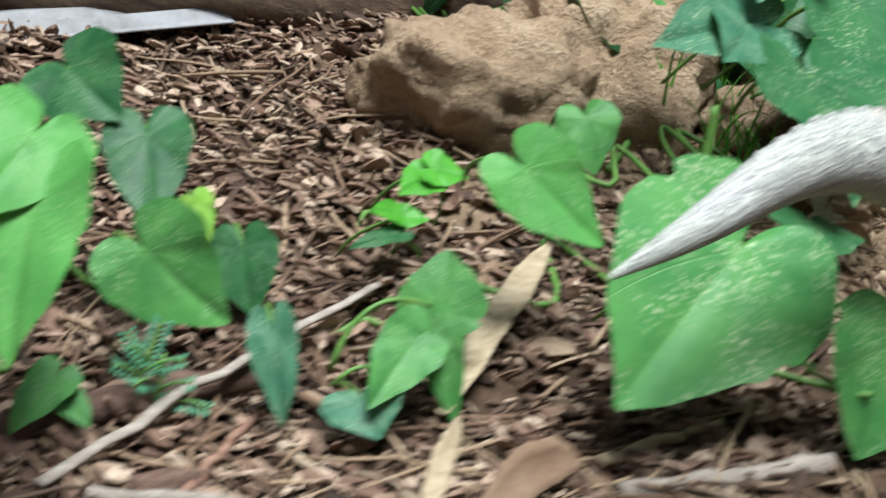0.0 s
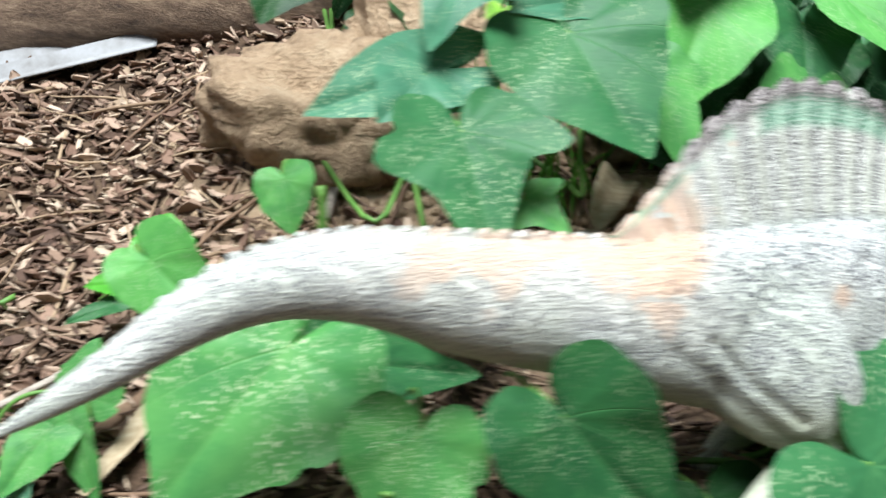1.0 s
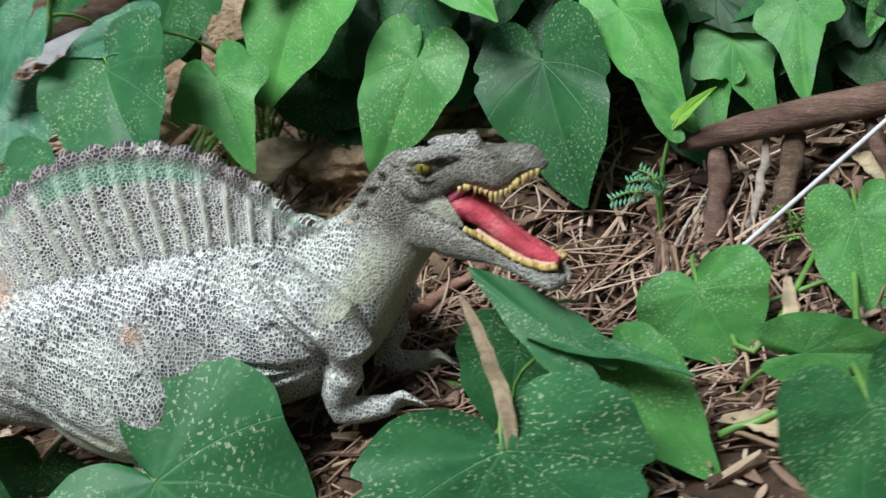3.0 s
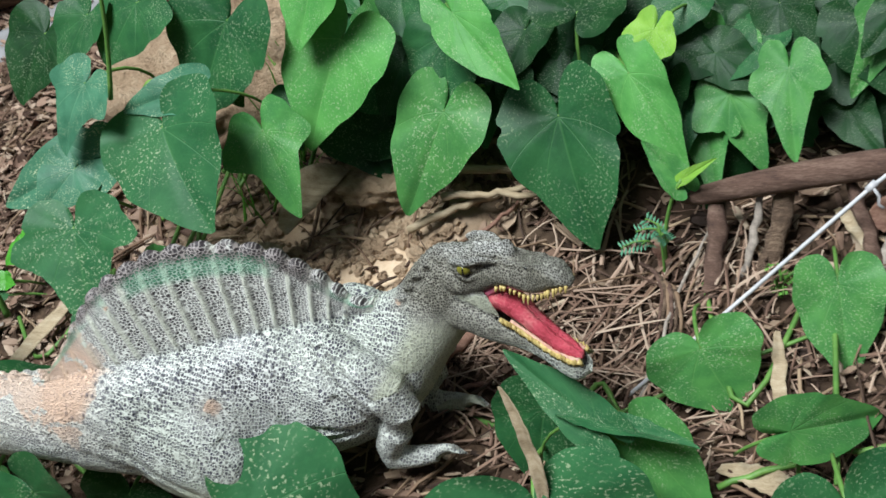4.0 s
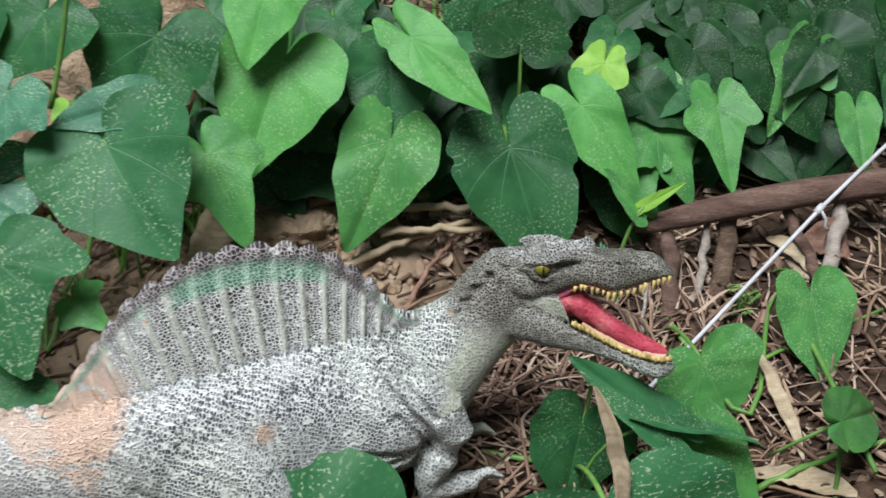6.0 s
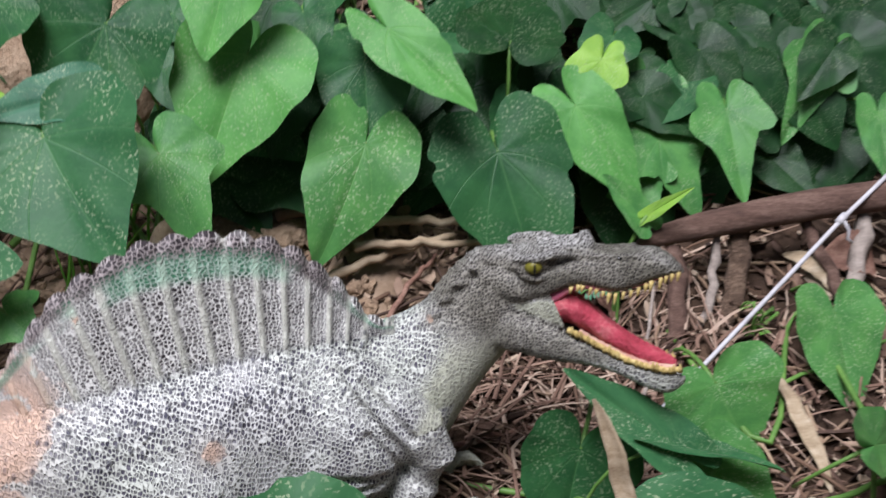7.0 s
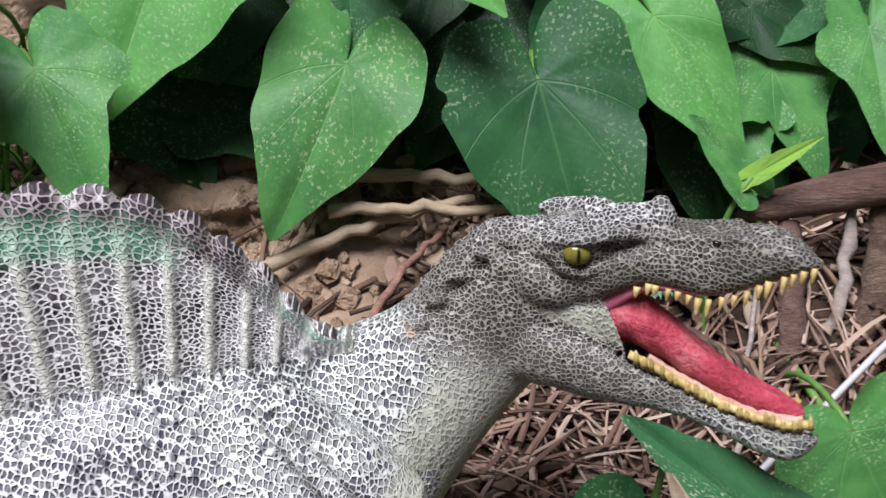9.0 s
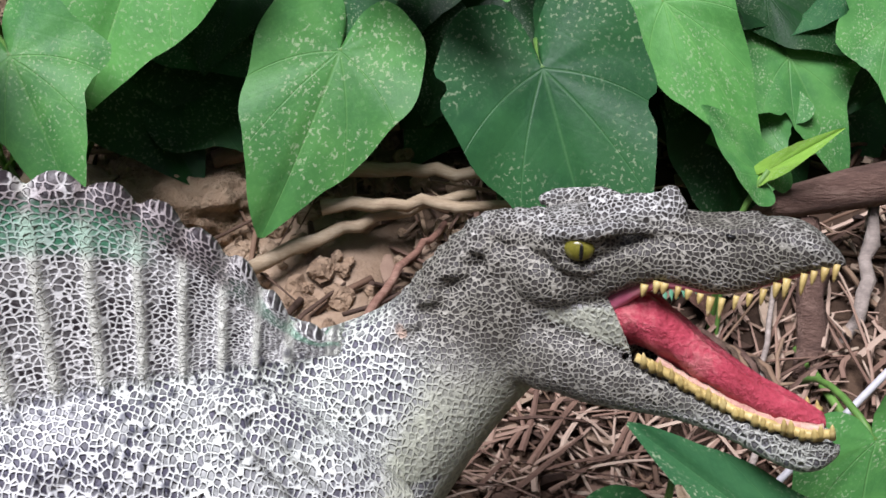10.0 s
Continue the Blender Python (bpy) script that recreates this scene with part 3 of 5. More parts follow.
def skin_material():
    """Painted vinyl: pale drybrushed net of scales over dark pits, grey head, green and brown sail rim, peach rubbed patches."""
    m, n, l, b = material("painted_scaly_vinyl", 0.5, 0.4)
    w = here(n)

    def nudged(where, scale, amount):
        jog = n.new("ShaderNodeTexNoise")
        jog.inputs["Scale"].default_value = scale
        l.new(w, jog.inputs["Vector"])
        bent = n.new("ShaderNodeVectorMath")
        bent.operation = "MULTIPLY_ADD"
        l.new(jog.outputs["Color"], bent.inputs[0])
        bent.inputs[1].default_value = (amount, amount, amount)
        l.new(where, bent.inputs[2])
        return bent.outputs[0]

    sail, head, belly, tail, rim, panel, rib, row, fold, top_light = (attribute(n, k) for k in ("sail", "head", "belly", "tail", "rim", "panel", "rib", "row", "fold", "top_light"))
    # hoops of scales round the trunk
    hoop = n.new("ShaderNodeMapping")
    hoop.inputs["Rotation"].default_value = (0, radians(-14), 0)
    hoop.inputs["Scale"].default_value = (1.0, 0.72, 0.72)
    l.new(nudged(w, 380, 0.0009), hoop.inputs[0])
    body_edge, _ = cells(n, l, hoop.outputs[0], 760, "DISTANCE_TO_EDGE", 0.6)
    _, body_tint = cells(n, l, hoop.outputs[0], 760, "F1", 0.6)
    # ranks of scales between the ribs of the sail
    fan = n.new("ShaderNodeCombineXYZ")
    put(l, calc(n, l, "MULTIPLY", rib, 6.0), fan.inputs[0])
    put(l, calc(n, l, "MULTIPLY", sail, 36.0), fan.inputs[1])
    fan_at = nudged(fan.outputs[0], 500, 0.55)
    sail_edge, _ = cells(n, l, fan_at, 1.0, "DISTANCE_TO_EDGE", 0.8)
    head_at = nudged(w, 300, 0.0008)
    head_edge, _ = cells(n, l, head_at, 840, "DISTANCE_TO_EDGE", 0.8)
    patch = grain(n, l, w, 45, 4.0)
    blotch = grain(n, l, w, 170, 3.0)
    spread = grain(n, l, w, 18, 3.0)
    on_sail = step(n, l, sail, 0.05, 0.13)
    body_net = step(n, l, body_edge, 0.07, 0.22)
    sail_net = step(n, l, sail_edge, 0.08, 0.20)
    head_net = step(n, l, head_edge, 0.05, 0.19)
    on_head = step(n, l, head, 0.25, 0.6)
    net = blend(n, l, on_head, blend(n, l, on_sail, body_net, sail_net), head_net)
    # how dark the pits between the raised net are
    tint = n.new("ShaderNodeSeparateColor")
    l.new(body_tint, tint.inputs[0])
    own = tint.outputs[0]
    deep = calc(n, l, "ADD", calc(n, l, "MULTIPLY", own, 0.30), calc(n, l, "ADD", calc(n, l, "MULTIPLY", patch, 0.75), calc(n, l, "MULTIPLY", blotch, 0.45)))
    body_pits = calc(n, l, "ADD", 0.46, calc(n, l, "MULTIPLY", step(n, l, deep, 0.52, 0.86), 0.54))
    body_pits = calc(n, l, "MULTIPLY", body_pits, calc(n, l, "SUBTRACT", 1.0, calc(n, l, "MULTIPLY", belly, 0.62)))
    sail_pits = calc(n, l, "ADD", 0.08, calc(n, l, "MULTIPLY", panel, calc(n, l, "ADD", 0.62, calc(n, l, "MULTIPLY", step(n, l, blotch, 0.3, 0.6), 0.30))))
    pits = blend(n, l, on_sail, body_pits, sail_pits)
    pits = calc(n, l, "MULTIPLY", pits, calc(n, l, "SUBTRACT", 1.0, calc(n, l, "MULTIPLY", tail, 0.5)))
    pits = calc(n, l, "MAXIMUM", pits, calc(n, l, "MULTIPLY", head, 0.95))
    light = blend(n, l, step(n, l, spread, 0.35, 0.65), (0.56, 0.60, 0.52), (0.67, 0.69, 0.65))
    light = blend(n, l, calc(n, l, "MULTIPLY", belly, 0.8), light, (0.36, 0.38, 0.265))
    light = blend(n, l, calc(n, l, "MULTIPLY", tail, 0.8), light, (0.53, 0.50, 0.42))
    light = blend(n, l, on_sail, light, blend(n, l, panel, (0.62, 0.64, 0.54), (0.78, 0.79, 0.73)))
    scaly = blend(n, l, step(n, l, patch, 0.35, 0.62), (0.19, 0.185, 0.14), (0.33, 0.32, 0.26))
    # top light on skull and nape painted in as a paler colour
    scaly = blend(n, l, top_light, scaly, (0.60, 0.61, 0.57))
    light = blend(n, l, head, light, scaly)
    # peach undercoat where the paint has rubbed off
    peach = calc(n, l, "MULTIPLY", tail, step(n, l, calc(n, l, "ADD", grain(n, l, w, 58, 5.0, 0.6), calc(n, l, "MULTIPLY", tail, 0.35)), 0.735, 0.775))
    light = blend(n, l, calc(n, l, "MULTIPLY", peach, 0.75), light, (0.66, 0.41, 0.27))
    pits = calc(n, l, "MULTIPLY", pits, calc(n, l, "SUBTRACT", 1.0, calc(n, l, "MULTIPLY", peach, 0.6)))
    green = calc(n, l, "MULTIPLY", calc(n, l, "MULTIPLY", step(n, l, sail, 0.66, 0.76), step(n, l, sail, 0.95, 0.86)), step(n, l, grain(n, l, w, 34, 3.0), 0.40, 0.55))
    dark = blend(n, l, own, (0.024, 0.021, 0.030), (0.085, 0.082, 0.105))
    dark = blend(n, l, on_sail, dark, (0.026, 0.020, 0.022))
    dark = blend(n, l, head, dark, (0.030, 0.026, 0.021))
    dark = blend(n, l, calc(n, l, "MULTIPLY", green, 0.9), dark, (0.055, 0.25, 0.13))
    light = blend(n, l, calc(n, l, "MULTIPLY", green, 0.55), light, (0.20, 0.50, 0.32))
    brown = calc(n, l, "MULTIPLY", rim, step(n, l, grain(n, l, w, 70, 3.0), 0.25, 0.45))
    light = blend(n, l, calc(n, l, "MULTIPLY", brown, 0.85), light, (0.24, 0.20, 0.19))
    pits = calc(n, l, "MAXIMUM", pits, calc(n, l, "MULTIPLY", brown, 0.95))
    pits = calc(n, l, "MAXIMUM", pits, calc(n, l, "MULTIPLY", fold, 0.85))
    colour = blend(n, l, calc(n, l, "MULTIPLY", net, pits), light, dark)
    # single dark knobs along the flank
    big, _ = cells(n, l, hoop.outputs[0], 330, "F1", 0.65)
    knob = calc(n, l, "MULTIPLY", calc(n, l, "SUBTRACT", 1.0, step(n, l, big, 0.12, 0.42)), calc(n, l, "MULTIPLY", row, step(n, l, patch, 0.30, 0.46)))
    colour = blend(n, l, calc(n, l, "MULTIPLY", knob, 0.8), colour, (0.035, 0.037, 0.060))
    dust = calc(n, l, "MULTIPLY", step(n, l, grain(n, l, w, 420, 4.0), 0.62, 0.75), 0.25)
    colour = blend(n, l, dust, colour, (0.52, 0.50, 0.46))
    l.new(colour, b.inputs["Base Color"])
    l.new(calc(n, l, "ADD", 0.40, calc(n, l, "MULTIPLY", patch, 0.25)), b.inputs["Roughness"])
    high = calc(n, l, "SUBTRACT", calc(n, l, "MULTIPLY", grain(n, l, w, 700, 3.0), 0.3), calc(n, l, "MULTIPLY", net, calc(n, l, "SUBTRACT", 1.0, calc(n, l, "MULTIPLY", belly, 0.85))))
    high = calc(n, l, "ADD", high, calc(n, l, "MULTIPLY", knob, 0.35))
    relief(n, l, high, b, 1.0, 0.0014)
    return m


def build_figure():
    co, quads = figure_skin()
    x, y, z = co.T
    middle = np.interp(x, MID_X, MID_Y)
    off = np.abs(y - middle)
    back = np.interp(x, (-2.72, -2.39, -2.07, -1.72, -1.0, -0.74, -0.3, 0.1, 0.5, 0.62), (0.1, 0.4, 0.66, 0.76, 0.77, 0.80, 0.85, 0.89, 0.90, 0.90))
    rim_z = np.interp(x, SAIL_X, SAIL_Z)

    def soft(v, a, b):
        s = np.clip((v - a) / (b - a), 0, 1)
        return s * s * (3 - 2 * s)

    on_sail = (off < 0.16) & (x > -0.86) & (x < 0.62) & (z > back - 0.06)
    rim = np.where(on_sail, soft(z - rim_z, -0.085, -0.045) * soft(x, -0.8, -0.6) * (1 - soft(x, 0.34, 0.5)), 0)
    # dark scaly head and nape, paler throat, lower jaw and cheek web
    head = soft(z + 0.25 * (x - 0.85), 0.74, 0.98) * soft(x + 0.3 * (z - 1.0), 0.64, 0.82)
    jaw = soft(x, 0.98, 1.04) * (z < 1.0)
    head = np.where(jaw > 0.5, 0.9 * soft(z - np.interp(x, (1.0, 1.2, 1.4, 1.6, 1.7), (0.80, 0.785, 0.775, 0.735, 0.74)), -0.01, 0.05) * (1 - 0.5 * soft(x, 1.3, 1.6)), head)
    cheek = soft(z - (1.0 - 0.34 * (x - 1.0)), -0.005, 0.012) * (1 - soft(z - (1.0 + 0.15 * (x - 1.05)), 0.0, 0.015)) * soft(x, 1.03, 1.07) * (1 - soft(x, 1.262, 1.28))
    head = head * (1 - 0.95 * cheek)
    # mask along the head's upper outline, for its painted top light
    top = np.interp(x, (0.6, 0.78, 0.86, 0.94, 1.06, 1.2, 1.3, 1.5, 1.64), (0.9, 0.985, 1.10, 1.19, 1.19, 1.225, 1.235, 1.245, 1.20))
    top_light = soft(z - top, -0.035, 0.01) * soft(x, 0.84, 0.98) * (1 - 0.7 * soft(x, 1.3, 1.4)) * 0.7
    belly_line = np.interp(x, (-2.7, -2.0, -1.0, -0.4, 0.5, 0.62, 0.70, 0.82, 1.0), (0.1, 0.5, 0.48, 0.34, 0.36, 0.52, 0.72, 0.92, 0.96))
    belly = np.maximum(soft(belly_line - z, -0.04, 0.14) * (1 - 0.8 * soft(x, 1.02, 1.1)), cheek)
    belly = np.where((off > 0.15) & (x > 0.3) & (x < 1.1) & (z < 0.62), belly * 0.3, belly)
    tail = (1 - soft(x, -0.75, -0.35)) * (0.25 + 0.5 * soft(z - belly_line, 0.02, 0.2) * soft(x, -2.0, -1.4))
    spot = lambda px, pz, r: np.exp(-(((x - px) ** 2 + (z - pz) ** 2) / r ** 2)) * (y < middle)
    tail = np.clip(tail + 0.9 * spot(-0.02, 0.66, 0.06) + 0.9 * spot(-0.47, 1.12, 0.05) + spot(-0.68, 0.80, 0.12) + 0.8 * spot(0.755, 0.93, 0.03), 0, 1)
    row = soft(z - back, -0.26, -0.14) * (1 - soft(z - back, 0.0, 0.05)) * soft(x, -0.9, -0.5) * (1 - soft(x, 0.50, 0.66))
    # rib phase and height of every point of the sail, by a table over its fan of ribs
    rim_pts = smooth_rows(list(zip(SAIL_X, SAIL_Z)), 1800)
    table, heights = np.zeros((220, 360)), np.zeros((220, 360))
    feet = np.interp(rim_pts[:, 0], (-0.83, -0.5, -0.04, 0.27, 0.6), (-0.74, -0.30, 0.05, 0.27, 0.58))
    lows = np.interp(feet, (-0.74, -0.3, 0.1, 0.6), (0.66, 0.68, 0.74, 0.74))
    for v in np.linspace(0, 1.12, 500):
        gx, gz = feet + (rim_pts[:, 0] - feet) * v, lows + (rim_pts[:, 1] - lows) * v
        cell = np.clip(((gz - 0.6) * 260).astype(int), 0, 219), np.clip(((gx + 0.95) * 220).astype(int), 0, 359)
        table[cell], heights[cell] = np.linspace(0, RIBS, 1800), v
    spots = np.clip((z - 0.6) * 260 - 0.5, 0, 218.99), np.clip((x + 0.95) * 220 - 0.5, 0, 358.99)
    r0, c0 = spots[0].astype(int), spots[1].astype(int)
    fr, fc = spots[0] - r0, spots[1] - c0
    rib = (table[r0, c0] * (1 - fr) + table[r0 + 1, c0] * fr) * (1 - fc) + (table[r0, c0 + 1] * (1 - fr) + table[r0 + 1, c0 + 1] * fr) * fc
    sail = np.where(on_sail, np.clip((z - back + 0.02) / np.maximum(rim_z - back + 0.02, 0.02), 0, 1), 0)
    near = np.abs(rib - np.round(rib))
    panel = np.where(on_sail, soft(near, 0.07, 0.20), 0)
    # melt the joins of cheeks and limbs
    pairs = np.concatenate([quads[:, [0, 1]], quads[:, [1, 2]], quads[:, [2, 3]], quads[:, [3, 0]]])
    count = np.bincount(pairs[:, 0], minlength=len(co))[:, None] + 1e-9
    melt = ((x > 0.9) & (x < 1.2) & (z < 1.0)) * 0.5 + ((x < 0.78) & (x > -0.75) & (z < 0.82) & (off > 0.1)) * 0.7
    melt = np.clip(melt, 0, 1)[:, None]
    for turn in range(20):
        mean = np.stack([np.bincount(pairs[:, 0], co[pairs[:, 1], k], len(co)) for k in range(3)], 1) / count
        co = co + melt * 0.6 * (mean - co)
    x, y, z = co.T
    # skin folds at shoulder, elbow and thigh, pressed into both flanks
    fold, press = np.zeros(len(co)), np.zeros(len(co))
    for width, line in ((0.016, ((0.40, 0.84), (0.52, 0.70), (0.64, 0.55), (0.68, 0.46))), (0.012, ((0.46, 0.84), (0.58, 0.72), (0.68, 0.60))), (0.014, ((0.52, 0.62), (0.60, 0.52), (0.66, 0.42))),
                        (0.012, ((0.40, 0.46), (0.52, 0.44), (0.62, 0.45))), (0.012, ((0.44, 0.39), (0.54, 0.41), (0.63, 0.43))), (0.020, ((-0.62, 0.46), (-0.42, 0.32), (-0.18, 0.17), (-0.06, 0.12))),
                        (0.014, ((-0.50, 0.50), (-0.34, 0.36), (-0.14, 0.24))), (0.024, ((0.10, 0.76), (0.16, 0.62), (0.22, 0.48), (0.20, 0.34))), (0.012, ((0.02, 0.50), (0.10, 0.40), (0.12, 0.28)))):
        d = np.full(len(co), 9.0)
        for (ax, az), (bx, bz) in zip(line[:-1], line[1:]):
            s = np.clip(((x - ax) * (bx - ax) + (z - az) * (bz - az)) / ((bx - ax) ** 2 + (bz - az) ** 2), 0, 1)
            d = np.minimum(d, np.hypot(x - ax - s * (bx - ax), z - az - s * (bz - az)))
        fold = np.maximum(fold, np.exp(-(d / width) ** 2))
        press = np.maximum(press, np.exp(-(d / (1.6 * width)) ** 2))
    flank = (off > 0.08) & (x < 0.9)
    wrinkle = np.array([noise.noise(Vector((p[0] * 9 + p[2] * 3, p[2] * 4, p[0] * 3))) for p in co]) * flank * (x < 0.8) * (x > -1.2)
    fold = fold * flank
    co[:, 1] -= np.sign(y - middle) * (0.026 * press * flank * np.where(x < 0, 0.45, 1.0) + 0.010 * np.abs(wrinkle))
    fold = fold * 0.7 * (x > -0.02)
    verts = [tuple(p) for p in co]
    faces = [tuple(q) for q in quads.tolist()]
    index = [0] * len(faces)
    for v, f, slot in figure_details():
        k = len(verts)
        verts += [tuple(p) for p in v]
        faces += [tuple(i + k for i in g) for g in f]
        index += [slot] * len(f)
    verts = [(a * DM, b * DM, c * DM) for a, b, c in verts]
    tongue = plain_material("red_painted_tongue", [(0.24, 0.02, 0.03), (0.44, 0.055, 0.08), (0.58, 0.20, 0.19)], 110, 0.5, 1.0, 0.0012)
    lining = plain_material("pink_mouth_lining", [(0.30, 0.05, 0.10), (0.48, 0.12, 0.18), (0.55, 0.26, 0.24)], 60, 0.4, 0.4, 0.0005)
    teeth = plain_material("yellowed_teeth", [(0.26, 0.18, 0.06), (0.48, 0.37, 0.13), (0.66, 0.57, 0.30)], 130, 0.4, 0.3, 0.0004)
    eye = plain_material("yellow_green_eye", [(0.05, 0.05, 0.008), (0.15, 0.14, 0.02), (0.27, 0.24, 0.045)], 160, 0.12, 0.05, 0.0002)
    gum = plain_material("beige_pink_gum", [(0.30, 0.10, 0.08), (0.50, 0.30, 0.22), (0.60, 0.45, 0.33)], 120, 0.5, 0.8, 0.0008)
    black, n, l, b = material("black_gloss_paint", 0.2, 0.5)
    b.inputs["Base Color"].default_value = (0.008, 0.008, 0.007, 1)
    me = mesh_of("toy_dinosaur", verts, faces, [skin_material(), tongue, lining, teeth, eye, black, gum], True, index)
    for name, values in (("sail", sail), ("rim", rim), ("head", head), ("belly", belly), ("tail", tail), ("row", row), ("panel", panel), ("rib", rib), ("fold", fold), ("top_light", top_light)):
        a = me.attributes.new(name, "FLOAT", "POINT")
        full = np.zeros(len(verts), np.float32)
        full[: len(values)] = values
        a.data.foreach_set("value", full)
    ob = new("toy_dinosaur", me)
    tagged(ob, "grey scaly sail-backed toy dinosaur with open red mouth, among the leaves", "toy")


build_figure()


# ---- vines: heart-shaped and lobed leaves on stalks ----
OUTLINE = {
    "h": ((0, 1.0), (8, 0.88), (18, 0.76), (35, 0.645), (60, 0.565), (90, 0.53), (115, 0.50), (138, 0.45), (155, 0.36), (168, 0.22), (176, 0.09), (180, 0.04)),
    "i": ((0, 1.0), (7, 0.88), (16, 0.71), (28, 0.57), (42, 0.505), (55, 0.545), (66, 0.645), (73, 0.675), (82, 0.61), (98, 0.50), (118, 0.475), (140, 0.44), (157, 0.35), (170, 0.20), (180, 0.04)),
}
BLADES = {}


def blade_mesh(shape, tone, kind):
    """A leaf blade of unit length: stalk at the origin, tip along +y, width about one, gently cupped and waved."""
    key = (shape, tone, kind)
    if key in BLADES:
        return BLADES[key]
    rnd = random.Random(100 + 17 * kind + ord(shape))
    around, rings = 96, 9
    ang, rad = np.array(OUTLINE[shape]).T
    cup, droop, wave, ph = rnd.uniform(0.04, 0.20), rnd.uniform(0.05, 0.32), rnd.uniform(0.015, 0.045), rnd.uniform(0, 6)
    lean, notch = rnd.uniform(-0.08, 0.08), rnd.uniform(25, 120)
    verts, faces, uvs = [(0.0, 0.0, 0.0)], [], [(0.0, 0.0)]
    for r in range(1, rings + 1):
        s = r / rings
        for k in range(around):
            t = -180 + 360 * (k + 0.5) / around
            t = math.copysign(abs(t) ** 1.12 / 180 ** 0.12, t)
            d = float(np.interp(abs(t), ang, rad)) * s
            d *= 1 + 0.035 * math.sin(3 * radians(t) + ph) * s + 0.02 * math.sin(9 * radians(t) + 2 * ph) * s
            if kind in (1, 4):
                for at, deep in ((notch, 0.12), (notch - 150, 0.08)):
                    d *= 1 - deep * s ** 3 * math.exp(-((t - at) / 5.5) ** 4)
            x, y = d * math.sin(radians(t)), d * math.cos(radians(t))
            z = cup * (abs(x) ** 1.3) - droop * max(0, y) ** 2 + wave * s ** 2 * math.sin(4 * radians(t) + ph) - 0.04 * math.exp(-(x / 0.05) ** 2) * s
            z += 0.004 * s * math.sin(11 * radians(t) + ph)
            verts.append((x + lean * y * y, y, z))
            uvs.append((x, y))
    for k in range(around - 1):
        faces.append((0, 1 + k + 1, 1 + k))
    for r in range(rings - 1):
        for k in range(around - 1):
            a = 1 + r * around + k
            faces.append((a, a + 1, a + around + 1, a + around))
    me = mesh_of("leaf_blade", verts, faces, [LEAF[tone]])
    layer = me.uv_layers.new(name="UVMap")
    for lp in me.loops:
        layer.data[lp.index].uv = uvs[lp.vertex_index]
    BLADES[key] = me
    return me


class Vine:
    def __init__(self, label, face, seed, name="vine"):
        self.top, self.face = thing(name, label, "vine" if name == "vine" else "seedling"), Vector(face).normalized()
        self.rnd, self.feet, self.count = random.Random(seed), [], seed

    def leaf(self, stalk, tip, width, shape="h", tone="m", face=None, petiole=0.04):
        """A leaf by its stalk's end, its tip and its width."""
        a, b = Vector(stalk), Vector(tip)
        along = b - a
        long = along.length
        along.normalize()
        look_at = Vector(face).normalized() if face else self.face.copy()
        look_at += Vector((self.rnd.uniform(-0.18, 0.18), self.rnd.uniform(-0.12, 0.12), self.rnd.uniform(-0.12, 0.12)))
        up = (look_at - along * look_at.dot(along)).normalized()
        side = along.cross(up).normalized()
        self.count += 1
        ob = part("leaf", blade_mesh(shape, tone, self.count % 6), self.top)
        turn = Matrix((side, along, up)).transposed().to_4x4()
        wide = width / (1.10 if shape == "h" else 1.28)
        ob.matrix_basis = Matrix.Translation(a) @ turn @ Matrix.Diagonal((wide, long, (wide + long) / 2, 1))
        if petiole:
            end = a - up * petiole * 0.8 - along * petiole * 0.5 + Vector((self.rnd.uniform(-0.01, 0.01), 0.012, -0.012))
            path = bend(a - up * 0.0006, end, up * petiole * 0.1 - along * petiole * 0.2, 7)
            r = 0.0008 + 0.006 * width
            me = mesh_of("petiole", *tube(path, [r * (1 - 0.25 * k / 6) for k in range(7)], 7), [STALK])
            st = part("petiole", me, ob)
            st.matrix_parent_inverse = ob.matrix_basis.inverted()
            self.feet.append(end)

    def stem(self, r=0.0014):
        """A creeping stem that the stalks rise from."""
        feet = sorted(self.feet, key=lambda p: p.x)
        if len(feet) < 2:
            return
        path = [p.lerp(Vector((p.x, p.y + 0.01, ground_height(p.x, p.y + 0.01) + 0.004)), 0.8) for p in feet]
        fine = []
        for p, q in zip(path[:-1], path[1:]):
            fine += [p.lerp(q, s / 4) for s in range(4)]
        fine.append(path[-1])
        for _ in range(3):
            fine = [fine[0]] + [(fine[k - 1] + fine[k] * 2 + fine[k + 1]) / 4 for k in range(1, len(fine) - 1)] + [fine[-1]]
        part("stem", mesh_of("stem", *tube(fine, [r] * len(fine), 7), [STALK]), self.top)


back_vine = Vine("green heart-leaved vine hanging behind the toy", (0.0, -0.8, 0.6), 20)
back_vine.leaf((0.053, 0.095, 0.122), (0.036, 0.065, 0.076), 0.052, "h", "m")
back_vine.leaf((0.113, 0.100, 0.117), (0.132, 0.065, 0.059), 0.066, "h", "d")
back_vine.leaf((0.001, 0.100, 0.161), (-0.021, 0.070, 0.115), 0.065, "h", "l")
back_vine.leaf((-0.005, 0.100, 0.202), (-0.016, 0.080, 0.165), 0.046, "h", "l")
back_vine.leaf((0.063, 0.105, 0.172), (0.102, 0.075, 0.142), 0.032, "h", "l")
back_vine.leaf((0.053, 0.115, 0.155), (0.053, 0.095, 0.119), 0.049, "h", "d")
back_vine.leaf((0.149, 0.110, 0.136), (0.180, 0.084, 0.099), 0.036, "h", "l")
back_vine.leaf((0.161, 0.120, 0.155), (0.150, 0.105, 0.127), 0.029, "i", "y")
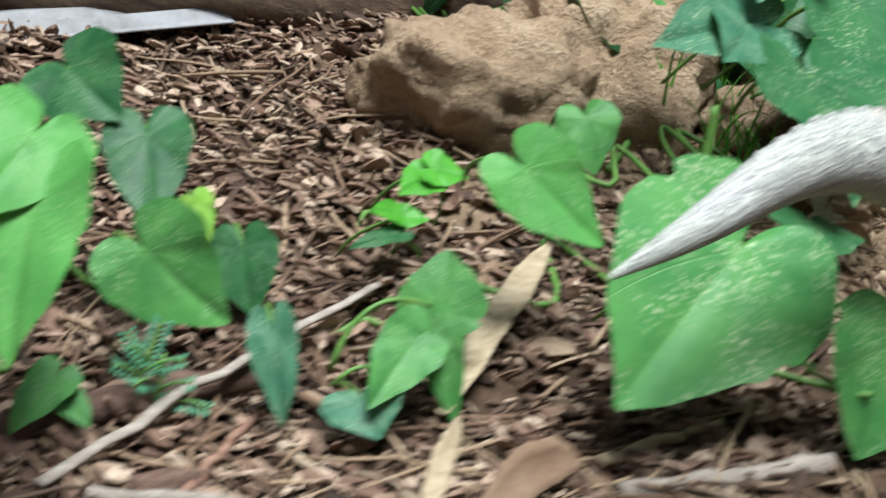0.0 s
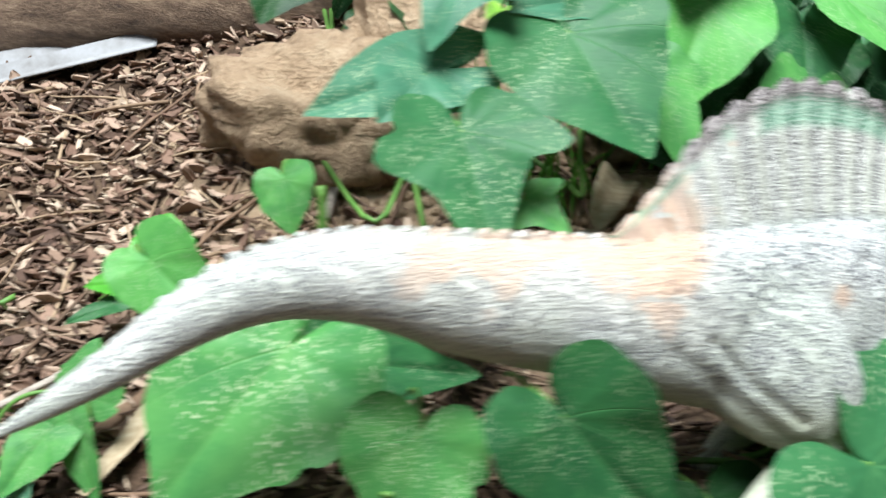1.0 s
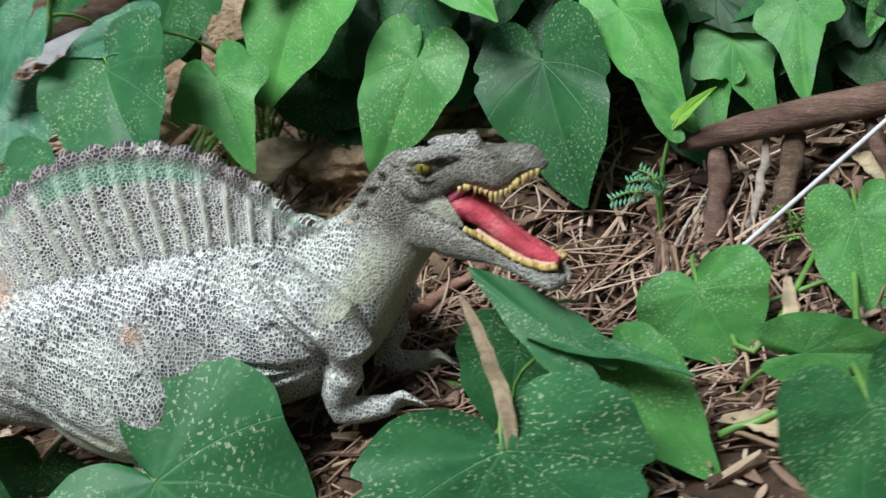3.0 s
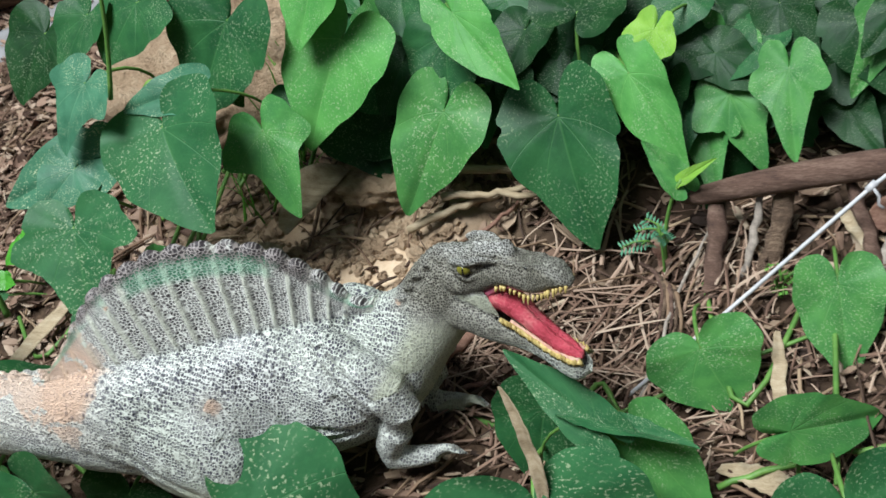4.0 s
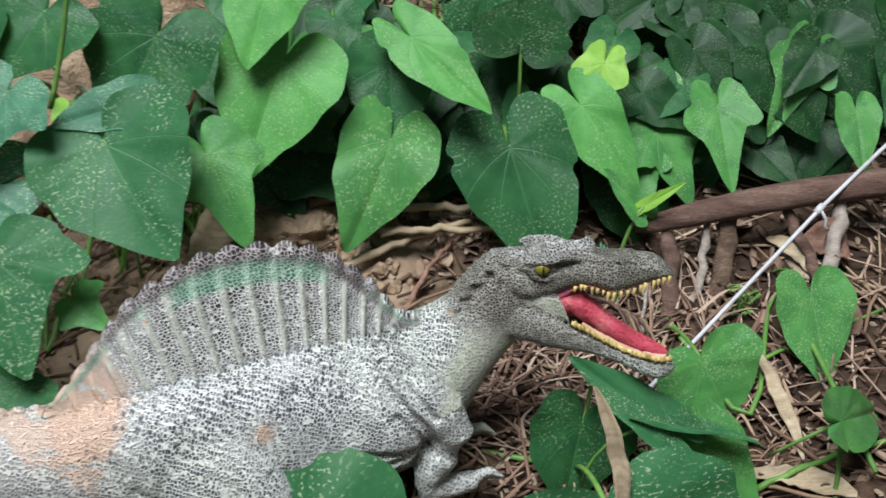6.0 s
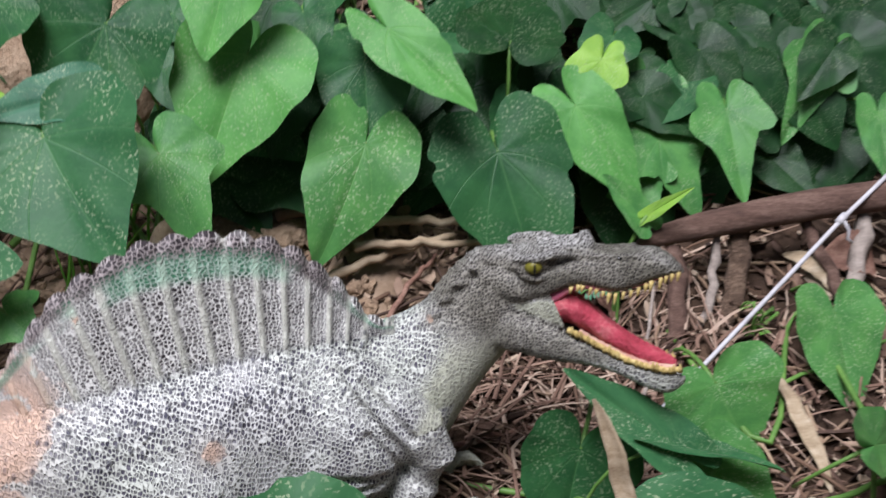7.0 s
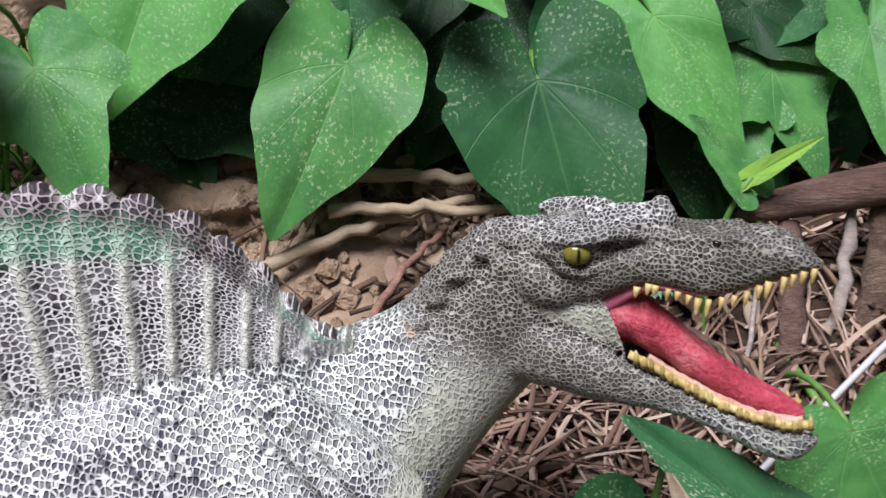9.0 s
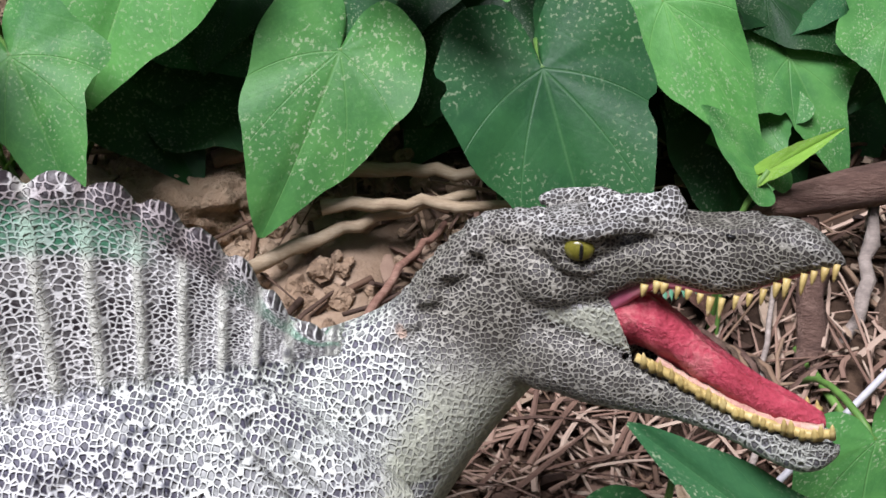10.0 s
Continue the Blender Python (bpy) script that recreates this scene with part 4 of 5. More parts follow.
back_vine.leaf((0.025, 0.130, 0.174), (0.031, 0.110, 0.156), 0.031, "h", "d")
back_vine.stem()

left_vine = Vine("green lobed-leaf vine climbing the bank", (-0.1, -0.8, 0.6), 40)
left_vine.leaf((-0.0762, 0.035, 0.1413), (-0.0511, 0.0, 0.1005), 0.080, "h", "f")
left_vine.leaf((-0.0338, 0.060, 0.1269), (-0.0111, 0.035, 0.093), 0.052, "i", "m")
left_vine.leaf((-0.1216, 0.0, 0.1002), (-0.109, -0.030, 0.0575), 0.078, "i", "f")
left_vine.leaf((-0.1195, 0.040, 0.1637), (-0.138, 0.020, 0.138), 0.054, "i", "b")
left_vine.leaf((-0.134, 0.030, 0.119), (-0.148, 0.010, 0.104), 0.039, "h", "b")
left_vine.leaf((-0.058, 0.090, 0.176), (-0.084, 0.070, 0.128), 0.066, "h", "d")
left_vine.leaf((-0.030, 0.090, 0.131), (-0.025, 0.075, 0.109), 0.025, "h", "d")
left_vine.leaf((-0.116, -0.010, 0.045), (-0.126, -0.030, 0.033), 0.044, "h", "d")
left_vine.leaf((-0.090, 0.010, 0.075), (-0.075, 0.000, 0.066), 0.029, "i", "m")
left_vine.leaf((-0.098, 0.070, 0.146), (-0.101, 0.060, 0.135), 0.016, "h", "y")
left_vine.leaf((-0.110, 0.090, 0.187), (-0.130, 0.070, 0.162), 0.062, "h", "d")
left_vine.leaf((-0.143, 0.090, 0.181), (-0.162, 0.070, 0.154), 0.040, "h", "d")
left_vine.leaf((-0.182, 0.100, 0.166), (-0.202, 0.080, 0.136), 0.055, "h", "k")
left_vine.leaf((-0.076, 0.100, 0.153), (-0.062, 0.090, 0.127), 0.034, "h", "k")
left_vine.leaf((-0.125, 0.035, 0.122), (-0.184, 0.018, 0.103), 0.042, "h", "b")
left_vine.leaf((-0.065, 0.050, 0.156), (-0.101, 0.040, 0.150), 0.028, "h", "b")
left_vine.stem()

right_vine = Vine("pale-spotted vine spreading over the slope", (0.0, -0.7, 0.7), 60)
right_vine.leaf((0.224, 0.130, 0.129), (0.228, 0.100, 0.094), 0.041, "i", "m")
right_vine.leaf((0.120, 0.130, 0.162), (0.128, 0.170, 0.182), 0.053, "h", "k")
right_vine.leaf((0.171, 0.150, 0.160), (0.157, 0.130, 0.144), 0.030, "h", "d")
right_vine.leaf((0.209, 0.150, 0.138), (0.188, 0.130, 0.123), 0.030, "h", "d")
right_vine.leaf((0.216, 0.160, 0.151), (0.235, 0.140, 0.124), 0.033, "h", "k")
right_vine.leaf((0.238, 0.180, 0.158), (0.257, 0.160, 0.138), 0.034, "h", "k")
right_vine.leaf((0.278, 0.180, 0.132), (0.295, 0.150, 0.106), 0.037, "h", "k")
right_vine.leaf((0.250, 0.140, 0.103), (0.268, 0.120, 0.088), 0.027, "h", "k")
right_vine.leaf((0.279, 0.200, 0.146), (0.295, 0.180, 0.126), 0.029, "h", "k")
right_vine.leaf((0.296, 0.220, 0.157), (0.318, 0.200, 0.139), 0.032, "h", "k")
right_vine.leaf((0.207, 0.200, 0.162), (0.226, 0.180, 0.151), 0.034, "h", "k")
right_vine.leaf((0.294, 0.120, 0.130), (0.296, 0.100, 0.103), 0.026, "h", "m")
right_vine.stem()

front_vine = Vine("dark green speckled vine in front of the toy", (0.1, -0.75, 0.66), 80)
front_vine.leaf((0.009, -0.112, 0.013), (0.082, -0.120, -0.040), 0.116, "h", "f")
front_vine.leaf((0.142, -0.082, 0.017), (0.158, -0.100, -0.046), 0.119, "h", "f")
front_vine.leaf((0.135, -0.035, 0.036), (0.126, -0.045, -0.003), 0.051, "h", "d")
front_vine.leaf((0.167, -0.060, 0.0488), (0.1264, -0.050, 0.077), 0.024, "h", "f")
front_vine.leaf((0.166, -0.058, 0.050), (0.2145, -0.055, 0.0392), 0.016, "h", "f", (0.1, -0.05, 1.0))
front_vine.leaf((0.184, -0.050, 0.034), (0.216, -0.060, -0.005), 0.039, "h", "m")
# four low leaves added where only black shade lies, painted near-black for it
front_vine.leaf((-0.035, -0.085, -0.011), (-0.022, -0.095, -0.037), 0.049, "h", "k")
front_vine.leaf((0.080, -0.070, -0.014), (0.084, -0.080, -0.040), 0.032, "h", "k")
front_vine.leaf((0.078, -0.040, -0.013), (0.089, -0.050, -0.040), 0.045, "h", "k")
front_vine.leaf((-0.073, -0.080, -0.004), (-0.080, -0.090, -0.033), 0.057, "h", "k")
front_vine.stem()

right_front_vine = Vine("fresh green heart-leaved vine beside a white wire", (0.1, -0.75, 0.66), 100)
right_front_vine.leaf((0.1984, 0.010, 0.0428), (0.2137, 0.0, 0.0115), 0.058, "h", "m")
right_front_vine.leaf((0.257, 0.042, 0.061), (0.264, 0.020, 0.023), 0.045, "h", "m")
right_front_vine.leaf((0.248, -0.045, 0.042), (0.287, 0.000, 0.022), 0.031, "h", "m")
right_front_vine.leaf((0.279, -0.100, 0.049), (0.302, -0.120, -0.001), 0.070, "h", "d")
right_front_vine.stem()

tail_vine = Vine("speckled vine with broad leaves under the tail", (-0.3, -0.88, 0.32), 120)
tail_vine.leaf((-0.184, -0.060, 0.026), (-0.231, -0.075, -0.030), 0.082, "h", "g")
tail_vine.leaf((-0.234, 0.005, 0.040), (-0.206, -0.010, 0.018), 0.038, "h", "l")
tail_vine.leaf((-0.184, 0.055, 0.069), (-0.178, 0.045, 0.050), 0.028, "h", "m")
tail_vine.leaf((-0.141, -0.095, 0.007), (-0.147, -0.100, -0.033), 0.052, "h", "g")
tail_vine.leaf((-0.098, -0.115, 0.023), (-0.058, -0.120, -0.019), 0.058, "h", "d")
tail_vine.leaf((-0.171, -0.030, 0.015), (-0.108, -0.020, 0.012), 0.036, "h", "d")
tail_vine.stem()

side_vine = Vine("bright green heart-leaved vine on bare litter", (-0.45, -0.88, 0.15), 140)
side_vine.leaf((-0.407, 0.000, 0.015), (-0.425, -0.020, -0.013), 0.040, "h", "l")
side_vine.leaf((-0.405, -0.010, -0.003), (-0.411, -0.030, -0.052), 0.041, "h", "l")
side_vine.leaf((-0.354, 0.040, -0.016), (-0.325, 0.030, -0.037), 0.044, "h", "m")
side_vine.leaf((-0.354, 0.070, 0.024), (-0.351, 0.050, -0.007), 0.034, "h", "d")
side_vine.leaf((-0.308, 0.075, -0.009), (-0.303, 0.065, -0.035), 0.028, "h", "d")
side_vine.leaf((-0.382, 0.090, 0.042), (-0.367, 0.070, 0.027), 0.041, "h", "d")
side_vine.leaf((-0.331, 0.070, 0.004), (-0.326, 0.060, -0.007), 0.014, "h", "y")
side_vine.stem()

seedling_a = Vine("glossy bright green seedling sprouting from litter", (-0.25, -0.7, 0.65), 160, "seedling")
seedling_a.leaf((-0.233, 0.085, 0.033), (-0.247, 0.080, 0.026), 0.020, "h", "s")
seedling_a.leaf((-0.232, 0.085, 0.037), (-0.218, 0.080, 0.037), 0.021, "h", "s")
seedling_a.leaf((-0.247, 0.075, 0.016), (-0.262, 0.070, 0.016), 0.013, "h", "s")
seedling_a.leaf((-0.246, 0.075, 0.015), (-0.236, 0.070, 0.016), 0.012, "h", "s")
seedling_a.leaf((-0.249, 0.070, 0.008), (-0.268, 0.065, 0.001), 0.011, "h", "d")
seedling_a.stem()

seedling_b = Vine("spotted young vine seedling with curling stems", (-0.42, -0.85, 0.25), 180, "seedling")
seedling_b.leaf((-0.253, 0.010, -0.016), (-0.252, 0.015, 0.008), 0.033, "h", "m")
seedling_b.leaf((-0.266, 0.000, -0.027), (-0.283, -0.010, -0.050), 0.025, "h", "m")
seedling_b.leaf((-0.259, 0.000, -0.023), (-0.246, -0.010, -0.052), 0.018, "h", "m")
seedling_b.leaf((-0.314, 0.010, -0.034), (-0.308, 0.000, -0.063), 0.018, "h", "b")
seedling_b.leaf((-0.281, 0.000, -0.050), (-0.279, -0.010, -0.061), 0.031, "h", "b")
seedling_b.stem()

seedling_c = Vine("small green seedling at the foot of heart leaves", (-0.25, -0.7, 0.65), 200, "seedling")
seedling_c.leaf((-0.381, 0.020, -0.061), (-0.393, 0.010, -0.077), 0.018, "h", "m")
seedling_c.leaf((-0.377, 0.020, -0.066), (-0.369, 0.010, -0.073), 0.013, "h", "m")
seedling_c.stem()


def build_thicket():
    """Deeper foliage behind the nearer vines, on the climbing slope, mostly in leaf tones darkened for shade."""
    rnd = random.Random(77)
    for n in range(8):
        v = Vine("dense green vine on the slope behind, leaves darkened for shade", (0.0, -0.75, 0.6), 300 + 40 * n)
        for _ in range(46):
            x = -0.12 + 0.066 * n + rnd.uniform(-0.03, 0.10)
            y = 0.145 + 0.46 * rnd.random() ** 1.4 + (0.03 if x < 0.0 else 0.0)
            z = ground_height(x, y) + rnd.uniform(0.02, 0.075)
            size = rnd.uniform(0.026, 0.056)
            a = Vector((x, y, z))
            d = Vector((rnd.uniform(-0.8, 0.8), rnd.uniform(-0.7, -0.1), rnd.uniform(-0.9, -0.2))).normalized()
            # extra low leaves: a backdrop whose dark tone stands in for shade
            if n in (2, 3, 4) and _ % 3 == 0:
                a = Vector((rnd.uniform(-0.05, 0.2), rnd.uniform(0.125, 0.17), 0.0))
                a.z = ground_height(a.x, a.y) + rnd.uniform(0.03, 0.065)
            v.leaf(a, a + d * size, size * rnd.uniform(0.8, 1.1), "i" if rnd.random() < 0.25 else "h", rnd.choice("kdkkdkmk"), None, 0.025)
        v.stem()


build_thicket()


# ---- dry litter on the ground ----
def flake(rnd, x, y, z, long, wide, verts, faces):
    """A curled scrap of dead leaf or bark, with thickness."""
    yaw, tip, roll = rnd.uniform(0, 6.28), rnd.gauss(0, 0.34), rnd.gauss(0, 0.5)
    m = Matrix.Translation((x, y, z)) @ Euler((roll, tip, yaw)).to_matrix().to_4x4()
    k = len(verts)
    curl, thick = rnd.uniform(-0.25, 0.45) * wide, 0.0003 + 0.03 * wide
    for s, w in ((-0.5, rnd.uniform(0.3, 0.8)), (-0.1, 1.0), (0.25, rnd.uniform(0.7, 1.0)), (0.5, rnd.uniform(0.1, 0.6))):
        for t in (-0.5, 0.0, 0.5):
            verts.append(m @ Vector((s * long, t * wide * w + rnd.uniform(-0.1, 0.1) * wide, (curl if t else 0) + thick)))
        verts.append(m @ Vector((s * long, 0.5 * wide * w, curl - thick)))
        verts.append(m @ Vector((s * long, -0.5 * wide * w, curl - thick)))
    for r in range(3):
        a, b = k + 5 * r, k + 5 * (r + 1)
        faces += [(a, a + 1, b + 1, b), (a + 1, a + 2, b + 2, b + 1), (a + 2, a + 3, b + 3, b + 2), (a + 3, a + 4, b + 4, b + 3), (a + 4, a, b, b + 4)]
    faces += [(k + 4, k + 3, k + 2, k + 1, k), tuple(k + 15 + j for j in range(5))]


def build_litter():
    rnd = random.Random(11)
    verts, faces = [], []
    for _ in range(24000):
        x, y = rnd.uniform(-0.62, 0.45), rnd.uniform(-0.22, 0.62)
        if clay_share(x, y) > 0.3 and rnd.random() < 0.93:
            continue
        long = rnd.uniform(0.003, 0.013) * (2.0 if rnd.random() < 0.15 else 1.0)
        flake(rnd, x, y, ground_height(x, y) + rnd.uniform(-0.001, 0.004), long, long * rnd.uniform(0.10, 0.42), verts, faces)
    ob = new("leaf_litter", mesh_of("leaf_litter", verts, faces, [CHIPS], False))
    tagged(ob, "loose brown and tan scraps of dead leaves and bark", "leaf litter", kind="stuff")
    verts, faces = [], []
    for _ in range(6500):
        x, y = rnd.uniform(-0.55, -0.12), rnd.uniform(-0.08, 0.42)
        if rnd.random() < 0.75 * clay_share(x, y):
            continue
        long = rnd.uniform(0.003, 0.015)
        flake(rnd, x, y, ground_height(x, y) + rnd.uniform(0.001, 0.005), long, long * rnd.uniform(0.25, 0.7), verts, faces)
    ob = new("pale_litter", mesh_of("pale_litter", verts, faces, [PALE], False))
    tagged(ob, "pale beige and pinkish flakes of dead leaves", "leaf litter", kind="stuff")
    verts, faces = [], []
    for _ in range(2600):
        x, y = rnd.uniform(-0.6, 0.45), rnd.uniform(-0.2, 0.5)
        long, yaw = rnd.uniform(0.015, 0.07), rnd.uniform(0, 6.28)
        d = Vector((math.cos(yaw), math.sin(yaw), 0)) * long / 2
        p, q = Vector((x, y, 0)) - d, Vector((x, y, 0)) + d
        p.z, q.z = ground_height(p.x, p.y) + rnd.uniform(0.001, 0.006), ground_height(q.x, q.y) + rnd.uniform(0.001, 0.006)
        r = rnd.uniform(0.0003, 0.0013)
        v, f = tube(bend(p, q, (0, 0, rnd.uniform(0, 0.003)), 5, 0.001, rnd.random()), [r, r, r * 0.9, r * 0.8, r * 0.5], 5, 1.0, 0.3, 1)
        k = len(verts)
        verts += v
        faces += [tuple(i + k for i in g) for g in f]
    ob = new("twig_litter", mesh_of("twig_litter", verts, faces, [TWIGS]))
    tagged(ob, "thin dry twigs and stems scattered over soil", "twigs", kind="stuff")


build_litter()


# ---- single sticks, wood and dry leaves ----
def build_dry_stems():
    """Shredded pale and reddish stems heaped on the soil below the jaw and round the branch."""
    rnd = random.Random(57)
    verts, faces = [], []
    for _ in range(620):
        x, y = rnd.gauss(0.13, 0.075), rnd.gauss(0.035, 0.045)
        if y > 0.13 or y < -0.06 or (x < 0.10 and y > 0.03):
            continue
        long, yaw = rnd.uniform(0.012, 0.055), rnd.gauss(0.7, 0.9)
        d = Vector((math.cos(yaw), math.sin(yaw), 0)) * long / 2
        a, b = Vector((x, y, 0)) - d, Vector((x, y, 0)) + d
        a.z, b.z = (ground_height(p.x, p.y) + rnd.uniform(0.0015, 0.007) for p in (a, b))
        v, f = tube(bend(a, b, (rnd.gauss(0, 0.0025), 0, rnd.uniform(0, 0.003)), 6, 0.0004, rnd.random()), taper(rnd.uniform(0.0004, 0.0013), 0.0004, 6), 5, 0.6, 0.3, 1)
        k = len(verts)
        verts += v
        faces += [tuple(i + k for i in g) for g in f]
    tagged(new("dry_stems", mesh_of("dry_stems", verts, faces, [PALE], False)), "shredded beige and reddish dry stems on soil", "leaf litter", kind="stuff")


def lying(name, label, category, path, radii, mat, sides=10, squash=1.0, wobble=0.15, seed=0, group=""):
    me = mesh_of(name, *tube(path, radii, sides, squash, wobble, seed), [mat])
    return tagged(new(name, me), label, category, group)


def taper(a, b, n):
    return [a + (b - a) * k / (n - 1) for k in range(n)]


def on_ground(p, lift):
    return (p[0], p[1], ground_height(p[0], p[1]) + lift)


def stick(label, a, b, r0, r1, mat, sag=(0, 0, 0), lift=0.004, seed=0, squash=1.0, name="dry_stick"):
    a, b = on_ground(a, lift), on_ground(b, lift)
    return lying(name, label, "stick", bend(a, b, sag, 14, 0.0012, seed), taper(r0, r1, 14), mat, 10, squash, 0.2, seed)


def strap_leaf(label, a, b, width, mat, sag=(0, 0, 0.004), name="dry_leaf", curl=0.25, seed=0):
    """A long dead leaf blade, folded along its midrib and pointed at both ends."""
    rnd = random.Random(seed)
    a, b = Vector(a), Vector(b)
    path = bend(a, b, sag, 16, 0.0008, seed)
    d = (b - a).normalized()
    side = d.cross(Vector((0, -0.6, 0.8))).normalized()
    up = side.cross(d)
    verts, faces = [], []
    for k, p in enumerate(path):
        s = k / 15
        w = width / 2 * max(0.04, math.sin(math.pi * (0.06 + 0.92 * s)) ** 0.6)
        turn = 0.5 * math.sin(3 * s + seed)
        across = side * math.cos(turn) + up * math.sin(turn)
        for t in (-1, -0.5, 0, 0.5, 1):
            v = p + across * w * t + up * (abs(t) * curl * w + rnd.uniform(-0.04, 0.04) * w)
            verts += [v, v - up * 0.0005]
    for k in range(15):
        for t in range(4):
            a0, b0 = 10 * k + 2 * t, 10 * (k + 1) + 2 * t
            faces += [(a0, a0 + 2, b0 + 2, b0), (a0 + 1, b0 + 1, b0 + 3, a0 + 3)]
        faces += [(10 * k, 10 * k + 10, 10 * k + 11, 10 * k + 1), (10 * k + 8, 10 * k + 9, 10 * k + 19, 10 * k + 18)]
    return tagged(new(name, mesh_of(name, verts, faces, [mat])), label, "dry leaf")


build_dry_stems()

# the branch and the white wire beside the vine
branch = [(0.176, 0.084, 0.079), (0.184, 0.0855, 0.0815), (0.205, 0.088, 0.0855), (0.235, 0.092, 0.0905), (0.265, 0.096, 0.0945), (0.30, 0.10, 0.098), (0.36, 0.106, 0.102), (0.42, 0.112, 0.105)]
lying("fallen_branch", "brown bark-covered fallen branch propped on wood chunks", "branch", branch, [0.0012, 0.0045, 0.0062, 0.0068, 0.0072, 0.0076, 0.008, 0.008], BARK, 16, 1.0, 0.12, 3)
wire = thing("white_wire", "white coated wire leaning across the litter", "wire")
part("strand", mesh_of("strand", *tube([(0.1606, 0.010, 0.0127), (0.19, 0.029, 0.034), (0.2682, 0.081, 0.0914), (0.3034, 0.105, 0.1135), (0.42, 0.186, 0.178)], [0.0011] * 5, 9), [WHITE]), wire)
part("knot", mesh_of("knot", *tube([(0.2662, 0.0797, 0.090), (0.2682, 0.081, 0.0918), (0.2700, 0.0822, 0.0930)], [0.0019] * 3, 9), [WHITE]), wire)
part("loose_end", mesh_of("loose_end", *tube([(0.2690, 0.080, 0.091), (0.2715, 0.0795, 0.087), (0.2712, 0.079, 0.083), (0.2735, 0.079, 0.081)], [0.0008] * 4, 7), [WHITE]), wire)

WOOD = "upright chunk of brown rotting wood under the branch"
for k, (x, y, x2, y2, r) in enumerate(((0.193, 0.086, 0.191, 0.058, 0.0045), (0.214, 0.090, 0.204, 0.070, 0.0022), (0.226, 0.094, 0.214, 0.068, 0.0050),
                                       (0.256, 0.097, 0.272, 0.066, 0.0035), (0.285, 0.099, 0.270, 0.072, 0.0042))):
    top = (x, y, 0.0765 + 0.14 * (x - 0.19))
    foot = (x2, y2, ground_height(x2, y2) - 0.002)
    lying("wood_chunk", WOOD, "wood", bend(top, foot, (0.002, 0, 0), 9, 0.0012, k), [r * 0.8, r, r * 1.1, r, r * 0.95, r, r * 1.05, r, r * 0.9], (BARK, GREY, LOGWOOD)[k % 3], 9, 0.8, 0.35, k, "wood chunks under the branch")

# bark curl, stems and straps in front of the jaw
for k in range(6):
    x = 0.153 + 0.003 * k
    lying("bark_strip", "curled dark bark strip on the soil", "bark", bend(on_ground((x, 0.080 - 0.002 * k), 0.004), on_ground((x + 0.014, 0.042 - 0.001 * k), 0.005), (0.008 - 0.001 * k, 0, 0.008), 12, 0.0006, k),
          taper(0.0016, 0.0008, 12), (BARK, LOGWOOD, TWIGS)[k % 3], 6, 0.6, 0.3, k, "bark strips")
stick("reddish split stem lying on litter", (0.060, -0.012), (0.092, 0.046), 0.0036, 0.003, RUST, (0, 0, 0.002), 0.006, 1, 0.7)
stick("thin reddish stem lying on litter", (0.080, -0.006), (0.145, 0.028), 0.0015, 0.001, RUST, (0, 0, 0.002), 0.004, 2)
stick("thin dry twig leaning on the litter", (0.166, 0.006), (0.187, 0.098), 0.0011, 0.0007, GREY, (0.001, 0, 0.006), 0.006, 3)
stick("pale straw stem lying on clay", (0.028, 0.080), (0.094, 0.100), 0.0024, 0.0016, STRAW, (0, 0, 0.003), 0.012, 4)
stick("pale straw stem lying on clay", (0.048, 0.086), (0.114, 0.093), 0.0022, 0.0014, STRAW, (0, 0, 0.002), 0.018, 5)
stick("pale straw stem lying on clay", (0.040, 0.108), (0.110, 0.110), 0.0026, 0.0018, STRAW, (0, 0, 0.002), 0.014, 6)
stick("brown dead stem lying on clay", (0.012, 0.116), (0.070, 0.122), 0.003, 0.002, TWIGS, (0, 0, 0.002), 0.016, 7)
stick("brown dead stem lying on clay", (0.058, 0.052), (0.085, 0.098), 0.0016, 0.001, RUST, (0, 0, 0.002), 0.005, 8)
stick("green running stem over the soil", (0.150, -0.006), (0.300, 0.060), 0.0011, 0.0009, STALK, (0, 0, 0.004), 0.006, 9)
stick("green running stem over the soil", (0.214, -0.044), (0.300, -0.012), 0.0016, 0.0012, STALK, (0, 0, 0.004), 0.008, 10)
strap_leaf("pale straw-coloured dead leaf lying on soil", on_ground((0.212, -0.030), 0.005), on_ground((0.258, -0.050), 0.004), 0.013, STRAW, seed=1)
strap_leaf("pale straw-coloured dead leaf lying on soil", on_ground((0.229, 0.036), 0.007), on_ground((0.240, -0.026), 0.006), 0.007, STRAW, seed=2)
strap_leaf("pale straw-coloured dead leaf lying on soil", on_ground((0.249, 0.100), 0.006), on_ground((0.268, 0.074), 0.006), 0.008, STRAW, seed=3)
strap_leaf("rust-brown crumpled dead leaf on litter", on_ground((0.264, 0.092), 0.008), on_ground((0.290, 0.088), 0.007), 0.020, RUST, (0, 0, 0.006), curl=0.5, seed=4)
strap_leaf("rust-brown crumpled dead leaf on litter", on_ground((0.160, 0.094), 0.008), on_ground((0.168, 0.072), 0.006), 0.008, RUST, (0, 0, 0.004), curl=0.5, seed=5)
strap_leaf("dry brown grass leaf standing among vine leaves", (0.1457, -0.080, 0.0130), (0.1319, -0.075, 0.0767), 0.0075, STRAW, (0.004, 0, 0), curl=0.6, seed=6)

